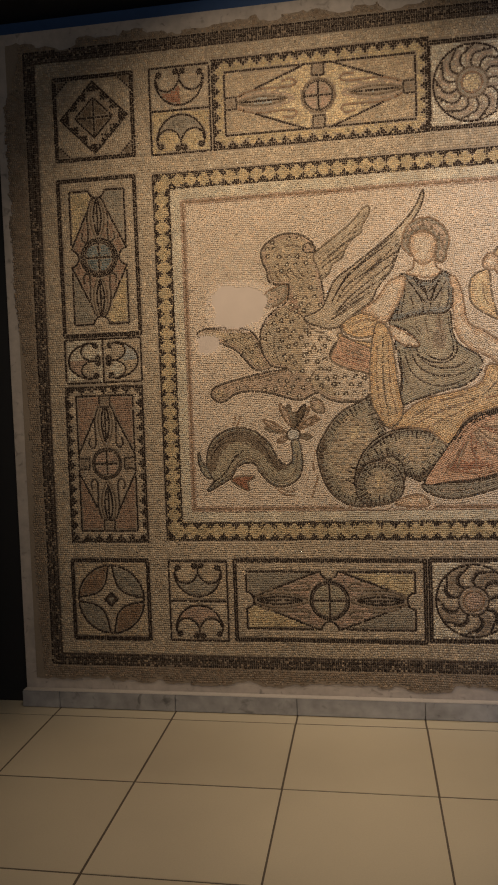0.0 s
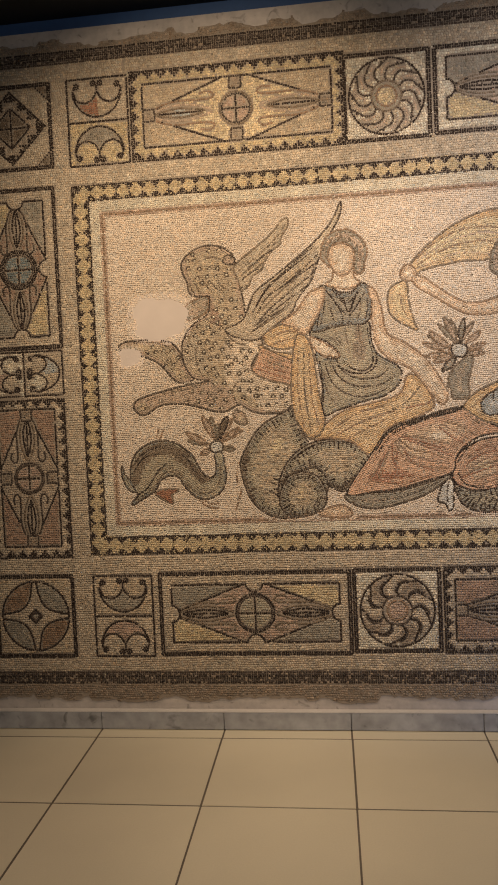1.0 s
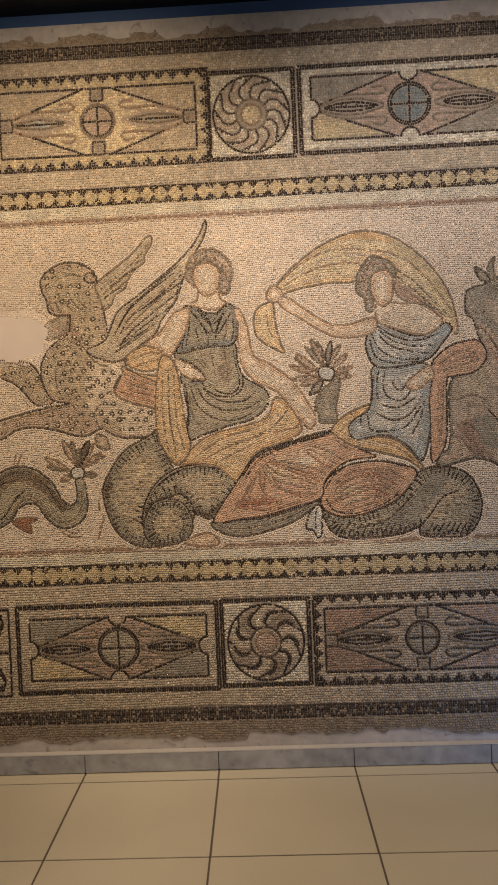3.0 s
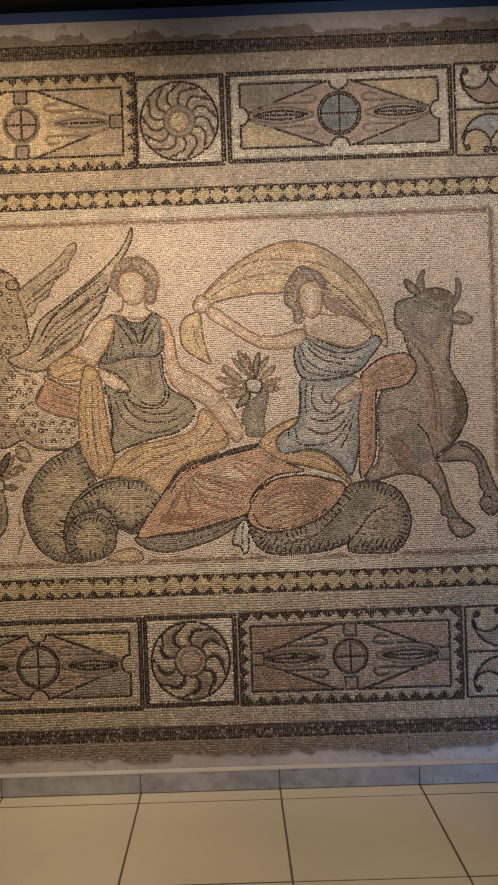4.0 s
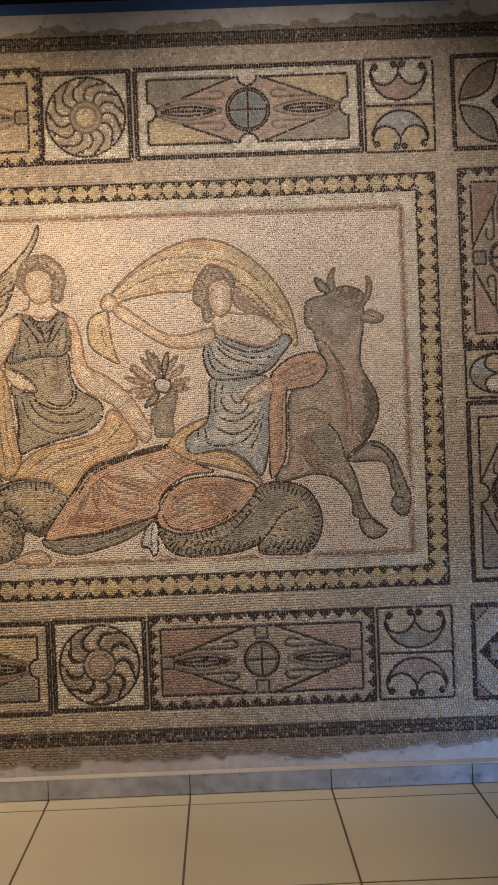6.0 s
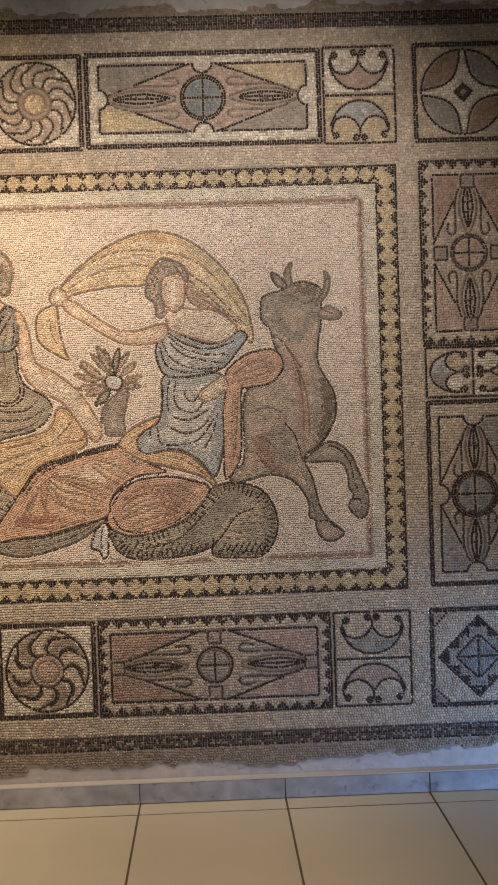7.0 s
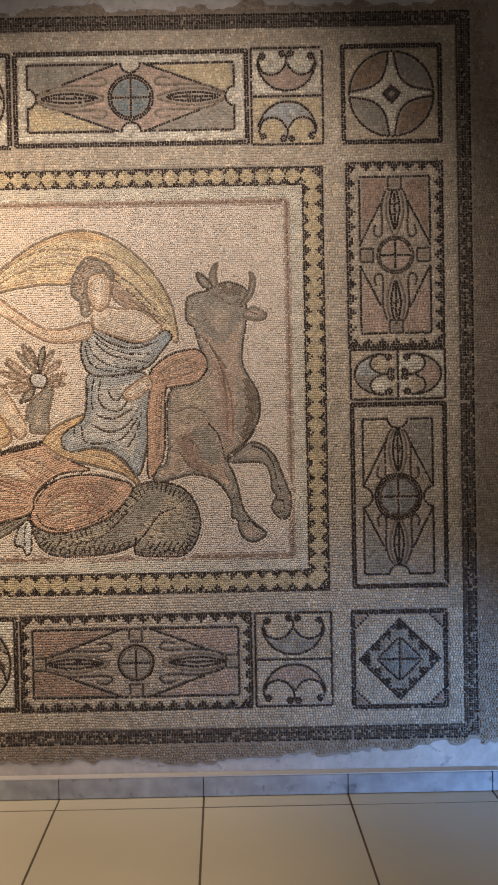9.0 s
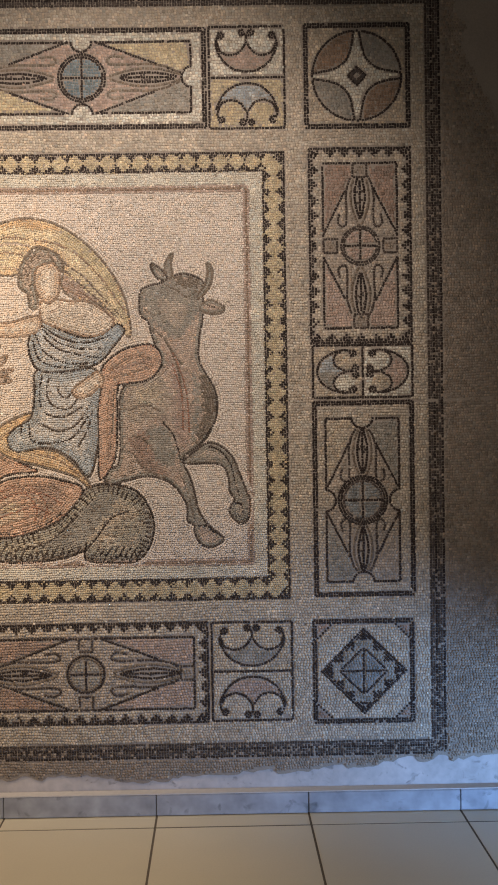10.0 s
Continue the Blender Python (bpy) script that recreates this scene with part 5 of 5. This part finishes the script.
# the veil
form("straw", "umber", [(67.9, 209.7), (74.4, 218.7), (88.3, 229.2), (101.9, 234.8), (113.0, 235.3), (125.0, 230.5), (136.9, 220.0), (145.0, 207.5), (148.0, 196.4), (148.0, 188.6), (142.1, 194.2), (136.3, 201.7), (127.8, 203.7), (121.8, 208.4), (122.2, 219.3), (112.6, 224.6), (107.5, 219.9), (104.9, 213.9), (92.6, 213.6), (77.8, 211.3), (70.3, 208.6)],
     ("brown", [(71.2, 215.5), (79.1, 224.1), (89.7, 230.8), (100.2, 234.6), (111.5, 235.1)]),
     ("brown", [(71.6, 215), (80.4, 222.2), (90.5, 227), (100.9, 228.4), (109.4, 227.3)]),
     ("taupe", [(72.1, 214), (80.8, 219.8), (91.4, 224.1), (100.8, 225.6), (109.3, 225.1)]),
     ("brown", [(73, 213.1), (81.7, 217.9), (91.2, 221.1), (100.7, 222.3), (106.8, 221.6)]),
     ("taupe", [(73.9, 212.1), (82.5, 215.1), (92.1, 217.5), (105.2, 216)]),
     ("brown", [(111.3, 227.1), (120.6, 225.3), (129.8, 219.8), (138, 211), (146, 199.4)]),
     ("umber", [(121.3, 219.2), (129.6, 213.2), (137.8, 204.4), (145.9, 195.7)]),
     ("umber", [(121.7, 216.3), (129.5, 209.4), (136.8, 202.6), (143.1, 196.7)]),
     ("brown", [(122.1, 212.6), (129.4, 206.6), (134.9, 202.7)]),
     ("brown", [(123.7, 232.2), (133.7, 224.3), (140.9, 214.6), (146.2, 204.1)]),
     ("brown", [(121.9, 208.8), (127.5, 205.8), (132.1, 203.2)]),
     patches=(("gold", [(70.2, 215.5), (79.1, 224.6), (89.7, 231.7), (100.3, 235.5), (111.6, 235.5), (122.8, 233.2), (121.7, 230.4), (109.5, 230.9), (98.2, 231.4), (88.7, 228), (78.9, 220.8)]), ("barley", [(122.8, 233.2), (132, 227.2), (141, 216.5), (147.1, 203.1), (147.7, 192.8), (139.7, 206.2), (129.8, 218.8), (120.7, 226.7)]), ("pink", [(121.7, 214.4), (129.5, 209.4), (142.2, 196.7), (131.1, 202.8), (121.8, 205)])))
form("straw", "umber", [(67.8, 206.2), (68.9, 196.9), (70.8, 188.2), (72.2, 184.0), (65.9, 187.2), (60.4, 191.8), (59.4, 199.7), (61.8, 204.5)],
     ("brown", [(65.2, 203.2), (65.4, 195.8), (68.4, 189.5)]))
claimed[:] = False
# one or two rows of the pale ground follow every outline
for poly in FORMS:
    for k in (1, 2):
        ring = offset(poly, -k * S * 1.05)
        run = []
        for x, z in ring + ring[:1]:
            if PX0 < x < PX1 and PZ0 < z < PZ1 and ground[int((z - MZ0) / RES), int((x - MX0) / RES)] == INDEX["field"]:
                run.append((x, z))
            else:
                if len(run) > 2:
                    stroke(run, "field")
                run = []
        if len(run) > 2:
            stroke(run, "field")
for k in range(3):
    d = k * S
    for a, b in (((PX0 + d, PZ0 + d), (PX1 - d, PZ0 + d)), ((PX0 + d, PZ1 - d), (PX1 - d, PZ1 - d)), ((PX0 + d, PZ0 + d), (PX0 + d, PZ1 - d)), ((PX1 - d, PZ0 + d), (PX1 - d, PZ1 - d))):
        stroke([a, b], "pink" if k != 1 else "brown")
stepped_frame(FX0, FZ0, FX1, FZ1)
for a, b, n, lim in (((FX0, GZ0), (FX1, GZ0), (0, -1), (GX0, GX1)), ((FX0, GZ1), (FX1, GZ1), (0, 1), (GX0, GX1)),
                     ((GX0, FZ0), (GX0, FZ1), (-1, 0), (GZ0, GZ1)), ((GX1, FZ0), (GX1, FZ1), (1, 0), (GZ0, GZ1))):
    steps(a, b, n, within=lim)
outline(GX0 - S, GZ0 - S, GX1 + S, GZ1 + S, "black")

S = 0.0102                       # the panels are laid in larger stones
# panels round the field
lozenge_square(-1.347, 2.695, -0.938, 3.100, "umber", "stepped black lozenge with a brown heart")
petal_square(-1.368, 0.341, -0.957, 0.755, "four-petalled round in grey and brown stone")
petal_square(2.178, 2.690, 2.598, 3.102, "four-petalled round in grey and brown stone")
lozenge_square(2.183, 0.340, 2.590, 0.759, "slate", "stepped black lozenge with a grey heart")
medallion_panel(-1.350, 1.847, -0.944, 2.617, -1.290, 1.906, -1.003, 2.558, "round", "steel", ("grey", "barley", "barley", "grey"), "clay", "dark", "upright panel with grey-blue round on pink lozenge")
pelta_pair(-1.348, 1.622, -0.950, 1.844, False, ("buff", "pink", "cream", "tan", "blue", "cream"), "two horned shields in red and grey stone")
medallion_panel(-1.356, 0.833, -0.953, 1.610, -1.303, 0.888, -1.003, 1.567, "step", "pink", ("clay", "clay", "clay", "clay"), "sand", "char", "upright panel with red corners and stepped border")
medallion_panel(2.190, 1.848, 2.597, 2.619, 2.243, 1.905, 2.544, 2.561, "step", "pink", ("clay", "pink", "clay", "pink"), "sand", "char", "upright panel with pink corners and stepped border")
pelta_pair(2.195, 1.632, 2.598, 1.848, False, ("cream", "grey", "blue", "pink", "pink", "tan"), "two horned shields in blue-grey and pink stone")
medallion_panel(2.193, 0.846, 2.598, 1.626, 2.241, 0.902, 2.541, 1.559, "round", "slate", ("grey", "sand", "tan", "grey"), "sand", "dark", "upright panel with slate round on taupe lozenge")
pelta_pair(-0.864, 2.690, -0.564, 3.100, True, ("buff", "rust", "tan", "grey", "grey", "barley"), "two horned shields in red and grey stone")
medallion_panel(-0.560, 2.690, 0.438, 3.108, -0.503, 2.749, 0.382, 3.049, "step", "dust", ("tan", "tan", "tan", "tan"), "wheat", "blue", "long panel with pink corners and pale round")
wheel_panel(0.424, 2.692, 0.819, 3.090, 0.168, "gold", "olive", ("cream", "buff"), 13, "whirling wheel with golden hub")
medallion_panel(0.826, 2.698, 1.800, 3.092, 0.881, 2.757, 1.743, 3.042, "round", "steel", ("grey", "barley", "barley", "grey"), "pink", "char", "long panel with blue-grey round on pink lozenge")
pelta_pair(1.804, 2.692, 2.109, 3.096, True, ("cream", "pink", "pink", "blue", "blue", "barley"), "two horned shields in pink and blue-grey stone")
pelta_pair(-0.866, 0.343, -0.566, 0.746, True, ("tan", "grey", "grey", "pink", "pink", "buff"), "two horned shields in grey and pink stone")
medallion_panel(-0.541, 0.347, 0.382, 0.755, -0.482, 0.408, 0.329, 0.696, "round", "olive", ("grey", "barley", "barley", "grey"), "pink", "char", "long panel with green-grey round on pink lozenge")
wheel_panel(0.384, 0.356, 0.792, 0.758, 0.170, "pink", "taupe", ("buff", "dust"), 9, "whirling wheel with pink hub")
medallion_panel(0.798, 0.352, 1.772, 0.760, 0.847, 0.407, 1.718, 0.703, "step", "grey", ("clay", "pink", "clay", "pink"), "sand", "black", "long panel with taupe corners and stepped border")
pelta_pair(1.778, 0.355, 2.107, 0.758, True, ("tan", "grey", "grey", "pink", "pink", "buff"), "two horned shields in grey and pink stone")

# dark band that runs round the whole
BX0, BZ0, BX1, BZ1 = -1.492, 0.212, 2.715, 3.234
for k in range(6):
    outline(BX0 + k * S, BZ0 + k * S, BX1 - k * S, BZ1 - k * S, ("black", "char", "dark", "black", "char", "dark")[k])

# outer margin, greyer and worn
for poly in (rect(MX0, MZ0, BX0, MZ1), rect(BX1, MZ0, MX1, MZ1), rect(MX0, BZ1, MX1, MZ1), rect(MX0, MZ0, MX1, BZ0)):
    paint(poly, "dust")


# ---- the mosaic: laying the ground ----
def ragged(x, seed, size):
    return size * (noise.noise((x * 2.1, seed, 0)) + 0.6 * noise.noise((x * 9.0, seed, 3)) + 0.4 * noise.noise((x * 31.0, seed, 5)))


def blocky(x, seed, width, size):
    """Edges broken off in steps."""
    return size * (noise.cell((math.floor(x / width) * 7.3 + seed, seed, 1.0)) - 0.5 + 0.5 * (noise.cell((math.floor(x / width / 0.37) * 3.1 + seed, seed, 4.0)) - 0.5))


left_edge = np.array([-1.588 + ragged(z, 1.3, 0.020) + 0.042 * min(1.0, max(0.0, (1.95 - z) * 3.0)) + max(0, z - 3.0) * 0.35 for z in GZ])
right_edge = np.array([3.06 + ragged(z, 7.7, 0.05) - min(0.25, max(0, z - 2.5) * 0.5) for z in GZ])
top_edge = np.array([3.278 + ragged(x, 4.1, 0.016) + blocky(x, 3.3, 0.11, 0.022) for x in GX])
low_edge = np.array([0.158 + ragged(x, 9.2, 0.016) + blocky(x, 8.8, 0.07, 0.014) + max(0, x - 1.5) * 0.04 for x in GX])
keep = (GX[None, :] > left_edge[:, None]) & (GX[None, :] < right_edge[:, None]) & (GZ[:, None] < top_edge[None, :]) & (GZ[:, None] > low_edge[None, :])
# the lost patch beside the tawny form, and small losses
for cx, cz, rx, rz in ((-0.468, 1.96, 0.125, 0.095), (-0.62, 1.79, 0.05, 0.04)):
    ang = np.arctan2((GZ[:, None] - cz) / rz, (GX[None, :] - cx) / rx)
    rad = (np.abs((GZ[:, None] - cz) / rz) ** 3 + np.abs((GX[None, :] - cx) / rx) ** 3) ** (1 / 3)
    keep &= rad > 1 + 0.08 * np.sin(3 * ang + 1) + 0.05 * np.sin(7 * ang)



def courses(step, x0, z0, x1, z1):
    """Wavering rows of tesserae over a rectangle."""
    out = []
    for r, z in enumerate(np.arange(z0 + step / 2, z1, step * 0.985)):
        w = step * rng.uniform(0.82, 1.22, int((x1 - x0) / step / 0.8))
        x = x0 + np.cumsum(w) - w / 2
        ok = x < x1 - step * 0.3
        x, w = x[ok], w[ok]
        wob = 0.0050 * np.sin(x * 3.1 + z * 2.0) + 0.003 * np.sin(x * 9.7 - z * 5.3) + 0.0010 * np.sin(x * 23 + r * 0.35) + 0.0007 * np.sin(x * 41 - r * 0.5)
        out.append(np.stack([x, z + wob + rng.normal(0, 0.0007, len(x)), np.gradient(wob, x) + rng.normal(0, 0.07, len(x)), w * 0.975, step * rng.uniform(0.90, 0.99, len(x)), np.full(len(x), step)], 1))
    return np.concatenate(out)


fine = courses(0.0088, FX0, FZ0, FX1, FZ1)
wide = courses(0.0108, MX0, MZ0, MX1, MZ1)
wide = wide[~((wide[:, 0] > FX0 - 0.004) & (wide[:, 0] < FX1 + 0.004) & (wide[:, 1] > FZ0 - 0.004) & (wide[:, 1] < FZ1 + 0.004))]
xs, zs, an, ww, hh, st = np.concatenate([fine, wide]).T


def cell(x, z):
    return np.clip(((z - MZ0) / RES).astype(int), 0, NZ - 1), np.clip(((x - MX0) / RES).astype(int), 0, NX - 1)


hits = np.zeros(len(xs), int)
for ox, oz in ((0.33, 0.33), (-0.33, 0.33), (0.33, -0.33), (-0.33, -0.33)):
    hits += taken[cell(xs + ox * st, zs + oz * st)]
free = ~taken[cell(xs, zs)] & (hits < 2)
stone_id = ground[cell(xs, zs)]
shrink = np.where(hits > 0, 0.80, 1.0)
flat = np.array(pieces)
X = np.concatenate([flat[:, 0], xs[free]])
Z = np.concatenate([flat[:, 1], zs[free]])
A = np.concatenate([flat[:, 2], an[free]])
W = np.concatenate([flat[:, 3], (ww * 0.485 * shrink)[free]])
Hh = np.concatenate([flat[:, 4], (hh * 0.485 * shrink)[free]])
C = np.concatenate([flat[:, 5].astype(int), stone_id[free]])
O = np.concatenate([flat[:, 6].astype(int), owner[cell(xs, zs)][free]])
# seams between the lifted sections
seam = ((np.abs(Z - 1.627 - 0.004 * np.sin(X * 9)) < 0.0032) & (X > 2.60)) | ((np.abs(X + 0.580 - 0.003 * np.sin(Z * 30)) < 0.003) & (Z > 3.10))
ok = keep[cell(X, Z)] & (rng.random(len(X)) > 0.004) & ~seam
X, Z, A, W, Hh, C, O = (a[ok] for a in (X, Z, A, W, Hh, C, O))

# stone colours: each tessera a little lighter, darker, warmer or cooler than its neighbours
banded = ((X < BX0 + 0.055) | (X > BX1 - 0.055) | (Z < BZ0 + 0.055) | (Z > BZ1 - 0.055)) & (rng.random(len(X)) < np.where(Z > 2.5, 0.06, 0.15))
C = np.where(banded, INDEX["dust"], C)
base = np.array([STONES[n] for n in NAMES])[C]
light = np.exp(rng.normal(0, 1, len(X)) * np.where(np.isin(C, [INDEX["field"], INDEX["cream"]]) & (X > FX0) & (X < FX1) & (Z > FZ0) & (Z < FZ1), 0.07, 0.13))
inner = (X > PX0) & (X < PX1) & (Z > PZ0) & (Z < PZ1) & (C == INDEX["field"])
vary = np.where(inner, 0.35, 1.0)
light *= np.array([math.exp(v * (0.22 * noise.noise((x * 17, z * 17, 2.0)) + 0.14 * noise.noise((x * 60, z * 60, 9.0)))) for x, z, v in zip(X, Z, vary)])
warm = rng.normal(0, 0.035, len(X))
odd = rng.random(len(X)) < 0.03
light[odd] *= rng.uniform(0.6, 1.35, odd.sum())
RGB = np.clip(base * light[:, None] * np.stack([1 + warm, np.ones(len(X)), 1 - warm], 1), 0.01, 0.85)


def tesserae(name, sel, parent, label):
    """One mesh of small tapered stones, set a little unevenly in the mortar."""
    x, z, a, w, h = X[sel], Z[sel], A[sel], W[sel], Hh[sel]
    n = len(x)
    ca, sa = np.cos(a), np.sin(a)
    verts = np.empty((n, 8, 3))
    lift = rng.normal(0, 0.0009, n)
    tx, tz = rng.normal(0, 0.10, n), rng.normal(0, 0.16, n)
    for k, (u, v) in enumerate(((-1, -1), (1, -1), (1, 1), (-1, 1))):
        for top in (0, 1):
            s = 0.85 if top else 1.0
            du, dv = u * w * s * rng.uniform(0.9, 1.06, n), v * h * s * rng.uniform(0.9, 1.06, n)
            verts[:, k + 4 * top, 0] = x + du * ca - dv * sa
            verts[:, k + 4 * top, 2] = z + du * sa + dv * ca
            verts[:, k + 4 * top, 1] = (YW - 0.0018 + lift + tx * du + tz * dv) if top else YW + 0.002
    quads = np.array([(4, 5, 6, 7), (0, 1, 5, 4), (1, 2, 6, 5), (2, 3, 7, 6), (3, 0, 4, 7)])
    faces = (np.arange(n)[:, None, None] * 8 + quads[None]).reshape(-1)
    me = bpy.data.meshes.new(name)
    me.vertices.add(n * 8)
    me.vertices.foreach_set("co", verts.reshape(-1))
    me.loops.add(n * 20)
    me.loops.foreach_set("vertex_index", faces.astype(np.int32))
    me.polygons.add(n * 5)
    me.polygons.foreach_set("loop_start", np.arange(0, n * 20, 4, dtype=np.int32))
    me.update(calc_edges=True)
    col = me.attributes.new("stone", "FLOAT_COLOR", "FACE")
    rgba = np.ones((n, 5, 4), np.float32)
    rgba[:, :, :3] = RGB[sel][:, None, :]
    col.data.foreach_set("color", rgba.reshape(-1))
    me.materials.append(M_STONE)
    ob = new(name, me)
    ob.parent = parent
    return tagged(ob, label, kind="stuff")


mosaic = tagged(new("mosaic"), "ancient stone mosaic of buff, black and ochre tesserae on plaster", "mosaic")
bm = bmesh.new()
bottoms = [(x, float(np.interp(x, GX, low_edge)) - 0.012 - 0.007 * noise.noise((x * 14, 5.0, 0))) for x in np.arange(-1.58, 3.03, 0.02)]
tops = [(x, float(np.interp(x, GX, top_edge)) + 0.004) for x in np.arange(-1.58, 3.03, 0.02)]
cols = []
for (x, zb), (_, zt) in zip(bottoms, tops):
    cols.append([bm.verts.new((x, YW + yy, zz)) for yy, zz in ((0.001, zb), (0.001, zt), (0.006, zt), (0.006, zb))])
for p, q in zip(cols[:-1], cols[1:]):
    for i in range(4):
        bm.faces.new((p[i], q[i], q[(i + 1) % 4], p[(i + 1) % 4]))
bmesh.ops.recalc_face_normals(bm, faces=bm.faces)
part("mortar_bed", bm, M_MORTAR, mosaic, "grey-brown lime mortar between the stones")

used = np.zeros(len(X), bool)
AREAS = PANELS + [("figure_field", (PX0 + 0.02, PZ0 + 0.02, PX1 - 0.02, PZ1 - 0.02), "pale field with ochre, red and grey-blue shapes"),
                  ("stepped_border", (FX0, FZ0, FX1, FZ1), "yellow border with black stepped triangles"),
                  ("band", (BX0 + 0.055, BZ0 + 0.055, BX1 - 0.055, BZ1 - 0.055), "plain buff bands between the panels"),
                  ("dark_band", (BX0, BZ0, BX1, BZ1), "black band of several rows"),
                  ("margin", (-9, -9, 9, 9), "worn grey-brown outer margin with a ragged edge")]
for k, (name, (x0, z0, x1, z1), label) in enumerate(AREAS):
    here = (X > x0) & (X < x1) & (Z > z0) & (Z < z1) & ~used
    used |= here
    mine = [i for i, m in enumerate(MOTIFS) if m and m[2] == (k if k < len(PANELS) else -1 if name == "figure_field" else -2)]
    base_part = tesserae(name, here & ~np.isin(O, mine), mosaic, label)
    for i in mine:
        if (here & (O == i)).sum() > 8:
            tesserae(MOTIFS[i][0], here & (O == i), base_part, MOTIFS[i][1])

# smooth repair plaster in the lost patch
for cx, cz, rx, rz in ((-0.468, 1.96, 0.135, 0.105), (-0.62, 1.79, 0.058, 0.048)):
    bm = bmesh.new()
    ring = [bm.verts.new((cx + 1.18 * rx * math.copysign(abs(math.cos(a)) ** 0.7, math.cos(a)), YW - 0.0002, cz + 1.18 * rz * math.copysign(abs(math.sin(a)) ** 0.7, math.sin(a)))) for a in np.linspace(0, 2 * math.pi, 40, endpoint=False)]
    f = bm.faces.new(ring)
    out = bmesh.ops.extrude_face_region(bm, geom=[f])
    for v in out["geom"]:
        if isinstance(v, bmesh.types.BMVert):
            v.co.y += 0.0035
    bmesh.ops.recalc_face_normals(bm, faces=bm.faces)
    part("repair_patch", bm, M_FILL, mosaic, "smooth pale plaster where stones are lost")

# ---- skirting: one marble piece after another ----
skirting = tagged(new("baseboard"), "grey marble skirting along the foot of the display wall", "baseboard", kind="structure")
SK_Y, SK_H = 3.768, 0.083
edges = [PANEL_L - 0.004] + [-1.452 + 0.6 * k + 0.008 for k in range(0, 10)] + [X1]
for a, b in zip(edges[:-1], edges[1:]):
    bm = bmesh.new()
    box(bm, a + 0.0014, SK_Y, 0.003, b - 0.0014, YW + 0.005, SK_H, 0.002)
    part("skirting_piece", bm, M_SKIRT, skirting)

# added pale strip that imitates the bright line of light along the skirting's top
bm = bmesh.new()
box(bm, PANEL_L, SK_Y + 0.004, SK_H + 0.0004, X1, YW + 0.005, SK_H + 0.0045, 0.0015)
part("highlight_strip", bm, M_TOP_HIGHLIGHT, skirting, "pale strip painted as the lit top face of the skirting")

# ---- floor: slab of grout and porcelain tiles ----
floor = solid("floor", (X0, Y0, -0.08, X1, Y1, -0.0012), M_GROUT, "tiled gallery floor of beige porcelain with thin brown joints", "floor")
tile_meshes = {}
ys = [3.678 - 0.632 * k for k in range(-3, 13)]
tile_x = [-0.843 + 0.6 * k for k in range(-5, 9)]
for j in range(len(ys) - 1):
    for i in range(len(tile_x) - 1):
        if "tile" not in tile_meshes:
            bm = bmesh.new()
            box(bm, -0.2963, -0.3128, -0.012, 0.2963, 0.3128, 0.0, 0.0012)
            for v in bm.verts:
                v.co.x -= 0.03 * v.co.y
            me = bpy.data.meshes.new("tile")
            bm.to_mesh(me)
            bm.free()
            me.materials.append(M_TILE)
            tile_meshes["tile"] = me
        ob = new("tile", tile_meshes["tile"])
        yc = (ys[j] + ys[j + 1]) / 2
        ob.location = ((tile_x[i] + tile_x[i + 1]) / 2 - 0.03 * (yc - 3.76), yc, random.uniform(-0.0004, 0.0004))
        ob.parent = floor
